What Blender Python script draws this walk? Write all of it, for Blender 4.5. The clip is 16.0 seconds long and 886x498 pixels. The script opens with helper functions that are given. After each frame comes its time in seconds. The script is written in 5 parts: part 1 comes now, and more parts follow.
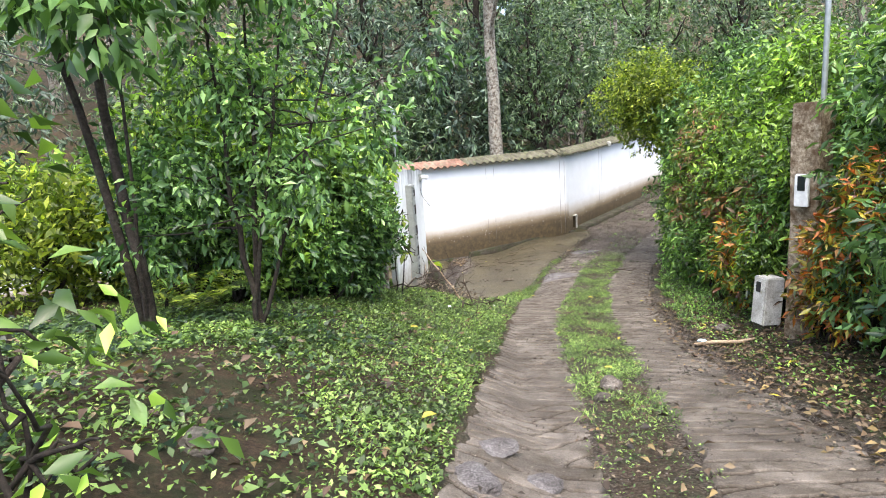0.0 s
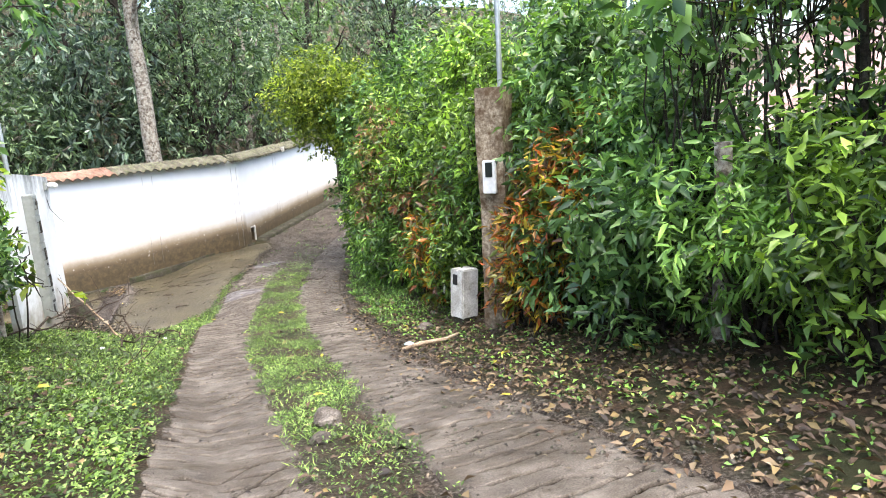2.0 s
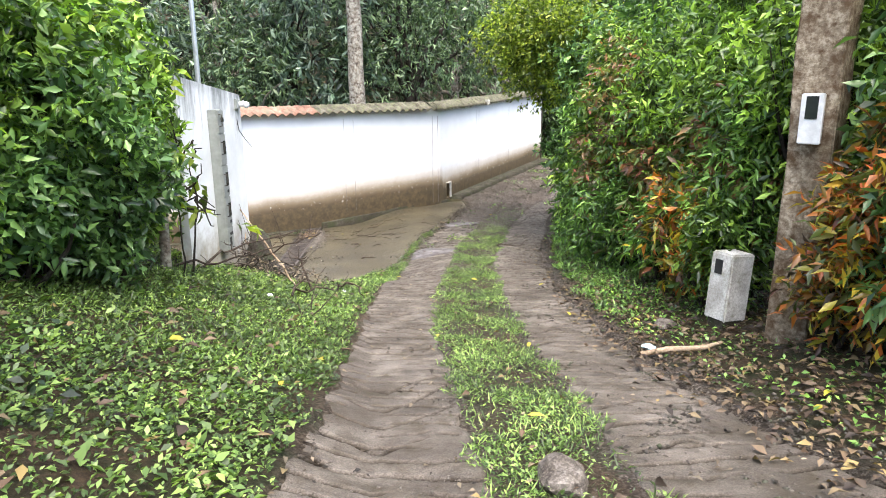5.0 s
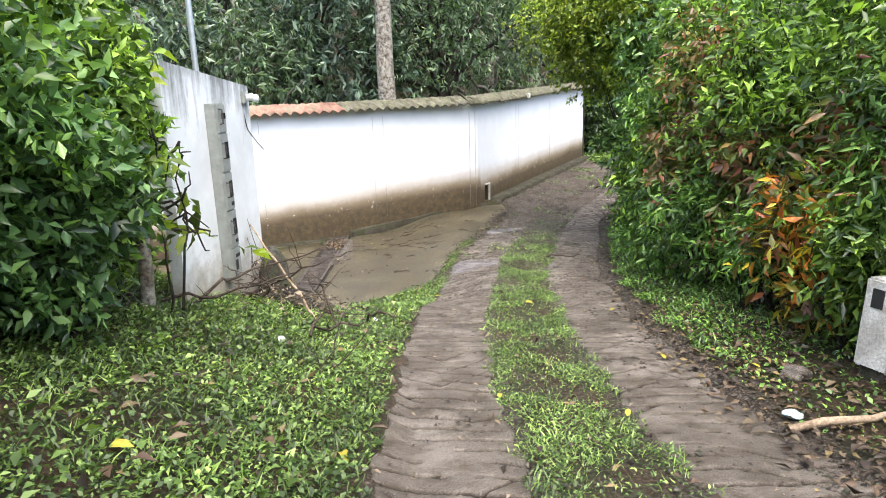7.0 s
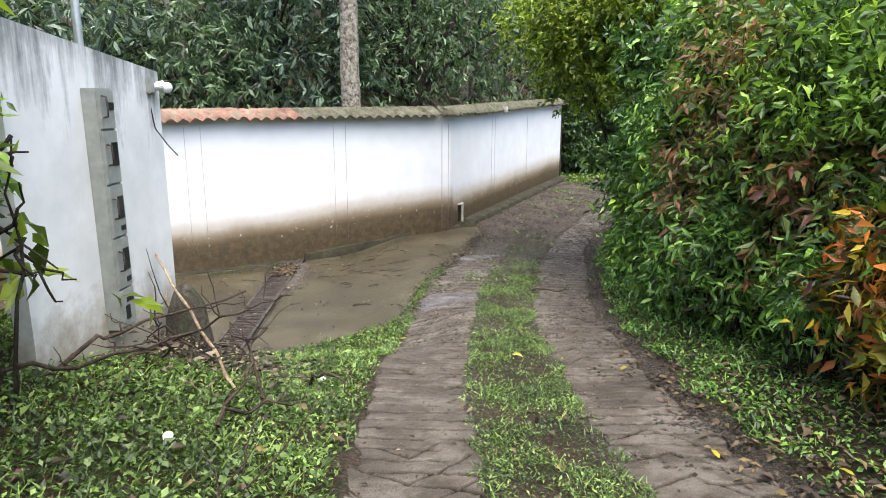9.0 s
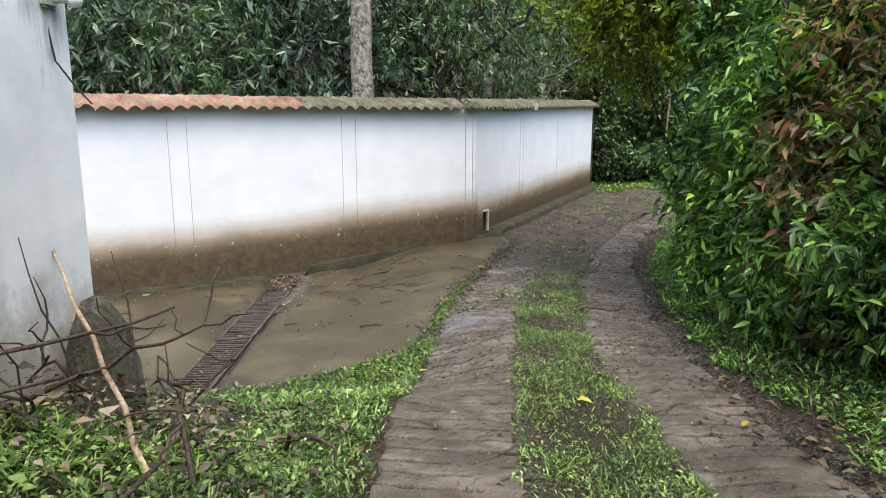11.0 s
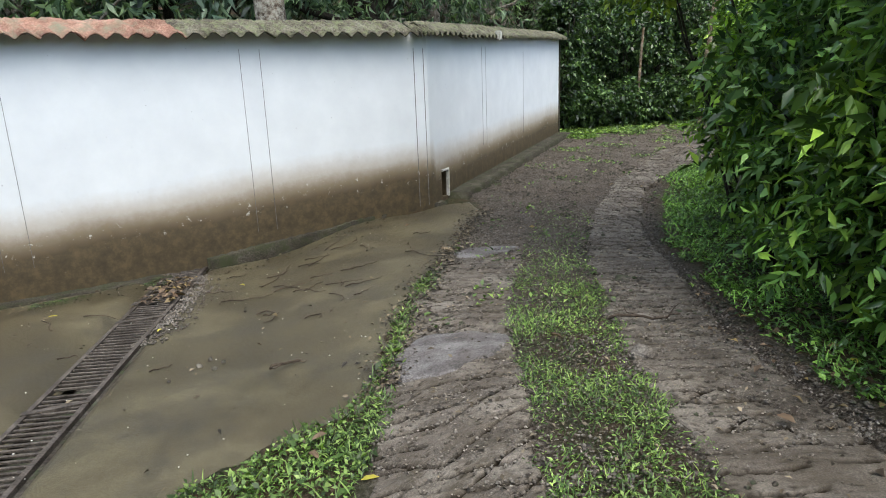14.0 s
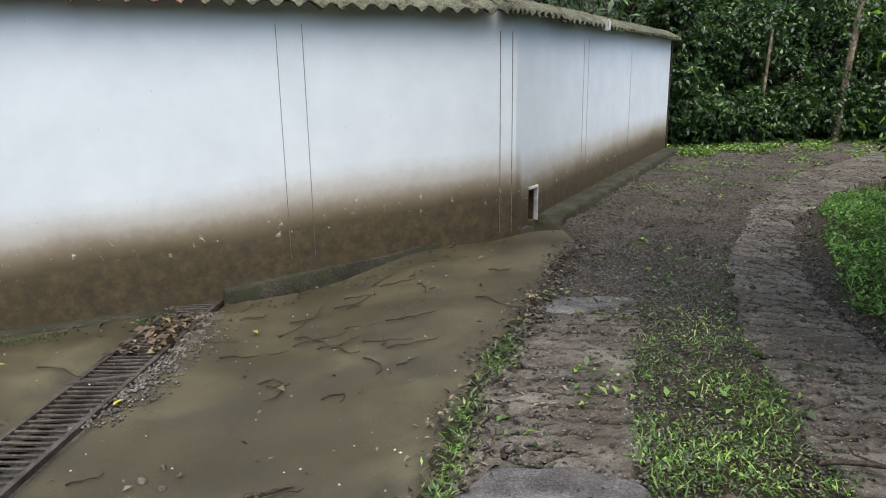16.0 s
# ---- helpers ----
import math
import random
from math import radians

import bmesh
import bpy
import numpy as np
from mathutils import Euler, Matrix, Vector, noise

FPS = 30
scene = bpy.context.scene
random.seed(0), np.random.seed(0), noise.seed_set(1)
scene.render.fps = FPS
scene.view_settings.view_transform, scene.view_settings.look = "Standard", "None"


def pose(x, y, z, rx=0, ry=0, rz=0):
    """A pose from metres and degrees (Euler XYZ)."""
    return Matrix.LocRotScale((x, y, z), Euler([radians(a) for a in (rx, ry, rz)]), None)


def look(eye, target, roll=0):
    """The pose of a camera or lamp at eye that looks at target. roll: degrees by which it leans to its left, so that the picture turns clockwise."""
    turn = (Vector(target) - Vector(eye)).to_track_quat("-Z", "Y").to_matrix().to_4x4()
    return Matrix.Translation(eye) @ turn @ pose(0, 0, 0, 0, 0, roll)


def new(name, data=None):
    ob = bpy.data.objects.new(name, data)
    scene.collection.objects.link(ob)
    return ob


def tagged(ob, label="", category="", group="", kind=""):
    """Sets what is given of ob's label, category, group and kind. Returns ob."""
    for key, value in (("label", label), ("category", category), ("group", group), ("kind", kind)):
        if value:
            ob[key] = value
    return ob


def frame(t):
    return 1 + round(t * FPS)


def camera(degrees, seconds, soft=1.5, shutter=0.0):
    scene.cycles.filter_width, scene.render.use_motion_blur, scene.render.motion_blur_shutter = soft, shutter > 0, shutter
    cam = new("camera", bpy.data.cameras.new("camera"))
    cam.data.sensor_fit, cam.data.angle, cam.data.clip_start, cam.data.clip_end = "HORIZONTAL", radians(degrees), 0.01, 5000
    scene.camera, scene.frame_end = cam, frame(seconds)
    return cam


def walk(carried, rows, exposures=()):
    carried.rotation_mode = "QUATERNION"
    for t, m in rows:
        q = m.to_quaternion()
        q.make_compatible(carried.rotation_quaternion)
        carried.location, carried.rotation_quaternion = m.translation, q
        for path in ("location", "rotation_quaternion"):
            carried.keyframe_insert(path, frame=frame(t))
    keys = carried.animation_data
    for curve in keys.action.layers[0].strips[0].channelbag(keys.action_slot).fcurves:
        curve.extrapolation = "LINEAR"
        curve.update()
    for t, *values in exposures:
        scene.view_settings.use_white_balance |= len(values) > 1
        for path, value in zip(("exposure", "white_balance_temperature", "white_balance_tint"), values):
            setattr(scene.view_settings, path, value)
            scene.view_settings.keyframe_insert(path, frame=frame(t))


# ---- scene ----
cam = camera(68.5, 16.0, soft=1.0)
PATH = [
    (0, (0.267, 0.376, 1.398), (0.225, 2.337, 1.005), -3.8),
    (0.5, (0.156, 0.698, 1.354), (0.259, 2.652, 0.942), -2.3),
    (1, (0.105, 1.0, 1.272), (0.55, 2.907, 0.867), -2.9),
    (1.5, (0.23, 1.261, 1.164), (0.86, 3.107, 0.724), -2.6),
    (2, (0.392, 1.531, 1.08), (1.284, 3.273, 0.669), -3.4),
    (2.5, (0.438, 1.822, 0.994), (1.211, 3.6, 0.506), -3.0),
    (3, (0.467, 2.099, 0.963), (0.99, 3.978, 0.522), -1.0),
    (3.5, (0.505, 2.397, 0.894), (0.932, 4.288, 0.402), -2.1),
    (4, (0.543, 2.648, 0.831), (0.81, 4.578, 0.381), -2.4),
    (4.2, (0.581, 2.77, 0.786), (0.916, 4.684, 0.314), 0.4),
    (6.3, (0.647, 4.384, 0.375), (1.027, 6.3, -0.055), -3.4),
    (6.5, (0.654, 4.487, 0.384), (0.906, 6.439, 0.034), -5.7),
    (7, (0.673, 4.801, 0.459), (0.943, 6.726, -0.014), -1.7),
    (7.5, (0.766, 5.06, 0.437), (1.09, 6.993, 0.04), -2.8),
    (8, (0.727, 5.588, 0.382), (1.051, 7.506, -0.08), -0.1),
    (8.5, (0.776, 5.948, 0.363), (1.162, 7.864, -0.057), -1.0),
    (9, (0.856, 6.263, 0.297), (1.231, 8.181, -0.126), 0.1),
    (9.2, (0.861, 6.412, 0.272), (1.185, 8.337, -0.163), -0.7),
    (11.5, (1.06, 8.309, -0.208), (1.412, 10.245, -0.564), 0.7),
    (11.8, (1.071, 8.57, -0.196), (1.515, 10.474, -0.621), 0.1),
    (11.9, (1.076, 8.634, -0.185), (1.564, 10.504, -0.7), -0.6),
    (12, (1.093, 8.7, -0.175), (1.606, 10.564, -0.687), -0.1),
    (12.5, (1.193, 9.129, -0.205), (1.669, 11.002, -0.72), -1.3),
    (13, (1.213, 9.559, -0.343), (1.84, 11.397, -0.823), 0.0),
    (13.5, (1.379, 10.036, -0.447), (1.963, 11.894, -0.904), -0.6),
    (14, (1.484, 10.503, -0.434), (1.954, 12.382, -0.935), -2.2),
    (14.5, (1.596, 10.956, -0.499), (2.11, 12.846, -0.905), -1.3),
    (15, (1.651, 11.382, -0.556), (2.011, 13.31, -0.948), 0.4),
    (15.5, (1.753, 11.822, -0.595), (1.98, 13.761, -1.027), -3.4),
    (16, (1.887, 12.36, -0.656), (2.126, 14.293, -1.111), -0.9),
]
walk(cam, [(t, look(eye, target, roll)) for t, eye, target, roll in PATH],
     [(0, 2.0, 6500, 11), (2, 2.25, 6500, 11), (4, 2.2, 6500, 11), (8, 1.9, 6500, 10), (9, 1.7, 6450, 9), (11.5, 1.42, 6450, 7), (12.5, 1.4, 6350, 5), (14, 1.3, 6250, 4), (16, 1.1, 6200, 5)])

# ---- light ----
world = bpy.data.worlds.new("world")
scene.world = world
world.use_nodes = True
sky = world.node_tree.nodes.new("ShaderNodeTexSky")
sky.sky_type, sky.sun_disc = "NISHITA", False
sky.sun_elevation, sky.sun_rotation = radians(69), radians(171)
sky.air_density, sky.dust_density, sky.ozone_density = 1.0, 4.0, 1.0
back = world.node_tree.nodes["Background"]
back.inputs["Strength"].default_value = 0.15
world.node_tree.links.new(sky.outputs["Color"], back.inputs["Color"])
sun = new("sun", bpy.data.lights.new("sun", "SUN"))
sun.data.energy, sun.data.angle, sun.data.color = 1.5, radians(70), (1.0, 0.97, 0.92)
sun.matrix_world = look((0.6, -3.6, 9.6), (0, 0, 0))


# ---- materials ----
def material(name, rough=0.8, metal=0.0):
    m = bpy.data.materials.new(name)
    m.use_nodes = True
    nt = m.node_tree
    b = nt.nodes["Principled BSDF"]
    b.inputs["Roughness"].default_value, b.inputs["Metallic"].default_value = rough, metal
    return m, nt, b


def node(nt, kind, links=(), **values):
    n = nt.nodes.new(kind)
    for key, value in values.items():
        n.inputs[key].default_value = value
    for a, key in links:
        nt.links.new(a, n.inputs[key])
    return n


def ramp(nt, fac, stops):
    n = nt.nodes.new("ShaderNodeValToRGB")
    e = n.color_ramp.elements
    while len(e) < len(stops):
        e.new(0.5)
    for el, (p, c) in zip(e, stops):
        el.position, el.color = p, (*c, 1)
    nt.links.new(fac, n.inputs["Fac"])
    return n.outputs["Color"]


def mix(nt, fac, a, b, kind="MIX"):
    n = nt.nodes.new("ShaderNodeMix")
    n.data_type, n.blend_type = "RGBA", kind
    for v, k in ((fac, 0), (a, 6), (b, 7)):
        if isinstance(v, bpy.types.NodeSocket):
            nt.links.new(v, n.inputs[k])
        elif k == 0:
            n.inputs[0].default_value = v
        else:
            n.inputs[k].default_value = (*v, 1)
    return n.outputs[2]


def math_node(nt, op, a, b):
    n = nt.nodes.new("ShaderNodeMath")
    n.operation = op
    for i, v in enumerate((a, b)):
        if isinstance(v, bpy.types.NodeSocket):
            nt.links.new(v, n.inputs[i])
        else:
            n.inputs[i].default_value = v
    return n.outputs[0]


def tex(nt, scale, detail=6, rough=0.6, stretch=None):
    geo = nt.nodes.new("ShaderNodeNewGeometry")
    vec = geo.outputs["Position"]
    if stretch:
        mp = nt.nodes.new("ShaderNodeMapping")
        mp.inputs["Scale"].default_value = stretch
        nt.links.new(vec, mp.inputs["Vector"])
        vec = mp.outputs["Vector"]
    return node(nt, "ShaderNodeTexNoise", [(vec, "Vector")], Scale=scale, Detail=detail, Roughness=rough).outputs["Fac"]


def bump(nt, b, height, strength, dist=0.01):
    n = node(nt, "ShaderNodeBump", [(height, "Height")], Strength=strength, Distance=dist)
    nt.links.new(n.outputs["Normal"], b.inputs["Normal"])


def rocky(name, dark, mid, light, big=1.5, fine=60, rough=0.85, strength=0.6, moss=None, amount=0.5):
    """Stone, soil or concrete: two scales of variation, fine relief, and moss or dirt in patches."""
    m, nt, b = material(name, rough)
    b.inputs["Specular IOR Level"].default_value = 0.22
    f = tex(nt, fine, 8, 0.7)
    g = tex(nt, big, 5, 0.6)
    c = mix(nt, 0.62, ramp(nt, g, [(0.38, dark), (0.5, mid), (0.62, light)]), ramp(nt, f, [(0.42, dark), (0.5, mid), (0.59, light)]))
    wet = ramp(nt, tex(nt, big * 0.7 + 0.3, 4, 0.55, (1.0, 1.3, 1.0)), [(0.42, (0.66, 0.64, 0.62)), (0.56, (1.04, 1.04, 1.04))])
    c = mix(nt, 1.0, c, wet, "MULTIPLY")
    if moss:
        p = ramp(nt, tex(nt, big * 2.3, 7, 0.7), [(amount - 0.08, (0, 0, 0)), (amount + 0.12, (1, 1, 1))])
        c = mix(nt, p, c, moss)
    nt.links.new(c, b.inputs["Base Color"])
    bump(nt, b, f, strength)
    return m


def leaf_material(name, colours, rough=0.32, through_light=0.22):
    m, nt, b = material(name, rough)
    geo = nt.nodes.new("ShaderNodeNewGeometry")
    n = len(colours)
    spread = [0.5 + 0.95 * (i / max(1, n - 1)) ** 1.4 for i in range(n)] if n == 4 else [1.0] * n
    stops = [(0.02 + 0.96 * i / max(1, n - 1), tuple(v * k for v in c)) for (i, c), k in zip(enumerate(colours), spread)]
    c = ramp(nt, geo.outputs["Random Per Island"], stops)
    patch = tex(nt, 1.3, 3)
    c = mix(nt, 1.0, c, ramp(nt, patch, [(0.34, (0.5, 0.52, 0.5)), (0.66, (1.35, 1.35, 1.25))]), "MULTIPLY")
    nt.links.new(c, b.inputs["Base Color"])
    b.inputs["Specular IOR Level"].default_value = 0.42
    tr = nt.nodes.new("ShaderNodeBsdfTranslucent")
    nt.links.new(mix(nt, 1.0, c, (1.3, 1.5, 0.6), "MULTIPLY"), tr.inputs["Color"])
    ms = nt.nodes.new("ShaderNodeMixShader")
    ms.inputs[0].default_value = through_light
    nt.links.new(b.outputs[0], ms.inputs[1])
    nt.links.new(tr.outputs[0], ms.inputs[2])
    nt.links.new(ms.outputs[0], nt.nodes["Material Output"].inputs["Surface"])
    return m


M_TRACK = rocky("scored_concrete", (0.05, 0.042, 0.033), (0.118, 0.1, 0.081), (0.215, 0.19, 0.162), 2.6, 130, 0.6, 0.7, (0.05, 0.04, 0.026), 0.56)
nt = M_TRACK.node_tree
at = nt.nodes.new("ShaderNodeUVMap")
at.uv_map = "groove"
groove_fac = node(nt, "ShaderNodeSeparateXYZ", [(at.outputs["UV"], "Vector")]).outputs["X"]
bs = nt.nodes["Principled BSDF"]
# The dark of grooves and pits is put into the colour, gloss removed.
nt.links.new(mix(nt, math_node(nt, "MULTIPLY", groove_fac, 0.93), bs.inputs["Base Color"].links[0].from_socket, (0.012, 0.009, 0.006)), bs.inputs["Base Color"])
nt.links.new(math_node(nt, "SUBTRACT", 0.25, math_node(nt, "MULTIPLY", groove_fac, 0.25)), bs.inputs["Specular IOR Level"])
M_PATCH = rocky("patched_concrete", (0.06, 0.055, 0.053), (0.12, 0.112, 0.11), (0.23, 0.215, 0.213), 5, 95, 0.8, 1.0)
M_SLAB = rocky("silted_concrete", (0.04, 0.034, 0.018), (0.08, 0.068, 0.04), (0.115, 0.1, 0.062), 1.0, 120, 0.4, 0.45, (0.042, 0.037, 0.026), 0.54)
M_KERB = rocky("mossy_kerb", (0.018, 0.015, 0.011), (0.042, 0.036, 0.027), (0.09, 0.08, 0.064), 3, 60, 0.9, 0.9, (0.03, 0.034, 0.015), 0.52)
M_STONE = rocky("dark_stone", (0.035, 0.03, 0.025), (0.075, 0.065, 0.055), (0.13, 0.12, 0.1), 4, 40, 0.9, 1.0, (0.05, 0.07, 0.03), 0.58)
M_PEBBLE = rocky("gravel_grey", (0.05, 0.042, 0.035), (0.11, 0.095, 0.08), (0.22, 0.2, 0.175), 9, 90, 0.8, 0.4)
M_WHITESTONE = rocky("pale_gravel", (0.09, 0.075, 0.06), (0.2, 0.175, 0.15), (0.36, 0.33, 0.29), 12, 60, 0.8, 0.3)
M_POST = rocky("weathered_post", (0.13, 0.1, 0.068), (0.29, 0.235, 0.165), (0.45, 0.39, 0.3), 4, 30, 0.85, 1.0, (0.09, 0.055, 0.028), 0.5)
M_WHITECON = rocky("whitewashed_concrete", (0.4, 0.39, 0.35), (0.6, 0.59, 0.54), (0.72, 0.71, 0.67), 4, 60, 0.8, 0.4, (0.25, 0.24, 0.18), 0.62)
M_CLAY = rocky("terracotta_tile", (0.15, 0.08, 0.055), (0.27, 0.145, 0.105), (0.37, 0.24, 0.18), 3, 50, 0.85, 0.5, (0.17, 0.16, 0.11), 0.54)
M_MOSSTILE = rocky("mossy_tile", (0.045, 0.036, 0.028), (0.1, 0.088, 0.066), (0.2, 0.19, 0.145), 6, 45, 0.9, 0.9, (0.14, 0.155, 0.08), 0.54)
M_BARK = rocky("lichen_bark", (0.045, 0.034, 0.025), (0.13, 0.1, 0.075), (0.3, 0.27, 0.22), 7, 16, 0.9, 1.0, (0.33, 0.32, 0.27), 0.52)
M_DARKBARK = rocky("dark_bark", (0.012, 0.009, 0.007), (0.026, 0.021, 0.016), (0.055, 0.045, 0.036), 6, 40, 0.9, 1.0, (0.05, 0.06, 0.035), 0.62)
M_TWIG = rocky("dry_twig", (0.022, 0.015, 0.011), (0.045, 0.033, 0.024), (0.1, 0.078, 0.06), 6, 60, 0.9, 0.5)
M_PALEWOOD = rocky("pale_stick", (0.2, 0.14, 0.09), (0.33, 0.25, 0.17), (0.45, 0.37, 0.27), 5, 60, 0.8, 0.4)
M_IRON = rocky("rusted_iron", (0.03, 0.025, 0.021), (0.06, 0.05, 0.043), (0.11, 0.095, 0.08), 8, 70, 0.65, 0.4)
M_OCHRE = rocky("ochre_render", (0.42, 0.22, 0.07), (0.5, 0.27, 0.09), (0.57, 0.33, 0.13), 1.2, 40, 0.85, 0.2)
M_PINKTILE = rocky("pale_pink_tile", (0.25, 0.16, 0.14), (0.37, 0.26, 0.235), (0.48, 0.38, 0.35), 2, 30, 0.85, 0.4)
M_BEAM = rocky("stained_beam", (0.16, 0.07, 0.03), (0.24, 0.11, 0.05), (0.3, 0.15, 0.07), 4, 30, 0.7, 0.3)


def plain(name, colour, rough, metal=0.0, wear=0.15):
    m, nt, b = material(name, rough, metal)
    k = [tuple(min(1, v * s) for v in colour) for s in (1 - wear, 1 + wear)]
    nt.links.new(ramp(nt, tex(nt, 14, 6), [(0.35, k[0]), (0.65, k[1])]), b.inputs["Base Color"])
    return m


M_BOX = plain("grey_enamel", (0.24, 0.255, 0.235), 0.5)
M_BLACK = plain("black_slot", (0.012, 0.012, 0.012), 0.6)
M_GLASS = plain("dark_glass", (0.02, 0.025, 0.025), 0.12)
M_STEEL = plain("galvanised_steel", (0.42, 0.45, 0.46), 0.4, 0.7)
M_PLASTIC = plain("white_plastic", (0.7, 0.71, 0.7), 0.45)
M_WIRE = plain("fence_wire", (0.2, 0.2, 0.18), 0.6, 0.4)
M_JOINT = plain("joint_crack", (0.13, 0.125, 0.12), 0.9, 0.0, 0.5)
M_BLUEWRAP = plain("crumpled_wrapper", (0.45, 0.62, 0.68), 0.35)


def wall_paint():
    """White limewash, mud splashed up from the ground, mildew running down from the cap."""
    m, nt, b = material("limewashed_wall", 0.75)
    uv = nt.nodes.new("ShaderNodeUVMap")
    uv.uv_map = "height"
    sep = node(nt, "ShaderNodeSeparateXYZ", [(uv.outputs["UV"], "Vector")])
    u, v = sep.outputs["X"], sep.outputs["Y"]
    broad = tex(nt, 0.9, 5, 0.6)
    fine = tex(nt, 9, 8, 0.75)
    h = math_node(nt, "ADD", v, math_node(nt, "MULTIPLY", math_node(nt, "SUBTRACT", broad, 0.5), -0.22))
    h = math_node(nt, "ADD", h, math_node(nt, "MULTIPLY", math_node(nt, "SUBTRACT", fine, 0.5), -0.14))
    white = ramp(nt, tex(nt, 2.0, 6), [(0.3, (0.64, 0.665, 0.69)), (0.7, (0.72, 0.745, 0.765))])
    mud = ramp(nt, fine, [(0.3, (0.03, 0.022, 0.01)), (0.5, (0.058, 0.041, 0.018)), (0.7, (0.105, 0.074, 0.034))])
    fac = ramp(nt, h, [(0.15, (1, 1, 1)), (0.36, (0.95, 0.95, 0.95)), (0.5, (0.6, 0.6, 0.6)), (0.63, (0.18, 0.18, 0.18)), (0.8, (0, 0, 0))])
    tan = ramp(nt, h, [(0.45, (1, 1, 1)), (0.9, (0, 0, 0))])
    c = mix(nt, fac, mix(nt, tan, white, (0.42, 0.33, 0.22)), mud)
    flake = ramp(nt, tex(nt, 13, 4, 0.8), [(0.63, (0, 0, 0)), (0.66, (1, 1, 1))])
    low = ramp(nt, v, [(0.3, (0, 0, 0)), (0.36, (1, 1, 1)), (0.5, (1, 1, 1)), (0.6, (0, 0, 0))])
    c = mix(nt, mix(nt, 1.0, flake, low, "MULTIPLY"), c, (0.55, 0.53, 0.48))
    speck = ramp(nt, tex(nt, 26, 2, 0.5), [(0.765, (0, 0, 0)), (0.78, (1, 1, 1))])
    c = mix(nt, mix(nt, 0.6, (0, 0, 0), speck), c, (0.2, 0.2, 0.2))
    run = math_node(nt, "ADD", math_node(nt, "MULTIPLY", tex(nt, 7, 5, 0.7, (1, 1, 0.06)), 0.34), v)
    c = mix(nt, ramp(nt, run, [(2.2, (0, 0, 0)), (2.4, (0.3, 0.3, 0.3))]), c, (0.25, 0.27, 0.28))
    nt.links.new(c, b.inputs["Base Color"])
    bump(nt, b, fine, 0.12)
    return m


def pillar_paint():
    """Old white render with black mildew streaks from its top and damp green-brown at its foot."""
    m, nt, b = material("mildewed_render", 0.8)
    uv = nt.nodes.new("ShaderNodeUVMap")
    uv.uv_map = "height"
    v = node(nt, "ShaderNodeSeparateXYZ", [(uv.outputs["UV"], "Vector")]).outputs["Y"]
    streak = tex(nt, 9, 6, 0.7, (1, 1, 0.12))
    blot = tex(nt, 5, 7, 0.7)
    c = ramp(nt, tex(nt, 2.4, 6), [(0.3, (0.56, 0.58, 0.57)), (0.7, (0.75, 0.765, 0.76))])
    top = math_node(nt, "ADD", math_node(nt, "MULTIPLY", math_node(nt, "SUBTRACT", v, 1.0), 0.42), math_node(nt, "ADD", math_node(nt, "MULTIPLY", streak, 0.8), math_node(nt, "MULTIPLY", blot, 0.25)))
    c = mix(nt, ramp(nt, top, [(0.74, (0, 0, 0)), (0.96, (0.8, 0.8, 0.8))]), c, (0.09, 0.1, 0.09))
    c = mix(nt, ramp(nt, math_node(nt, "SUBTRACT", math_node(nt, "MULTIPLY", blot, 0.9), v), [(0.0, (0, 0, 0)), (0.35, (0.8, 0.8, 0.8))]), c, (0.24, 0.2, 0.13))
    nt.links.new(c, b.inputs["Base Color"])
    bump(nt, b, blot, 0.25)
    return m


M_WALL, M_PILLAR = wall_paint(), pillar_paint()


def ground_paint():
    m, nt, b = material("soil_and_gravel", 0.85)
    b.inputs["Specular IOR Level"].default_value = 0.2
    at = nt.nodes.new("ShaderNodeUVMap")
    at.uv_map = "gravel"
    gravel_fac = node(nt, "ShaderNodeSeparateXYZ", [(at.outputs["UV"], "Vector")]).outputs["X"]
    f, g = tex(nt, 45, 8, 0.75), tex(nt, 1.6, 6, 0.65)
    soil = mix(nt, 0.5, ramp(nt, g, [(0.35, (0.034, 0.022, 0.013)), (0.6, (0.08, 0.05, 0.029))]), ramp(nt, f, [(0.38, (0.012, 0.008, 0.005)), (0.62, (0.14, 0.092, 0.054))]))
    soil = mix(nt, ramp(nt, tex(nt, 3.1, 6, 0.7), [(0.42, (0, 0, 0)), (0.58, (0.8, 0.8, 0.8))]), soil, (0.026, 0.036, 0.012))
    grit = mix(nt, 0.7, ramp(nt, g, [(0.35, (0.045, 0.033, 0.023)), (0.65, (0.105, 0.08, 0.058))]), ramp(nt, f, [(0.41, (0.012, 0.009, 0.007)), (0.5, (0.075, 0.06, 0.048)), (0.6, (0.25, 0.225, 0.195))]))
    nt.links.new(mix(nt, gravel_fac, soil, grit), b.inputs["Base Color"])
    bump(nt, b, f, 1.0, 0.05)
    return m


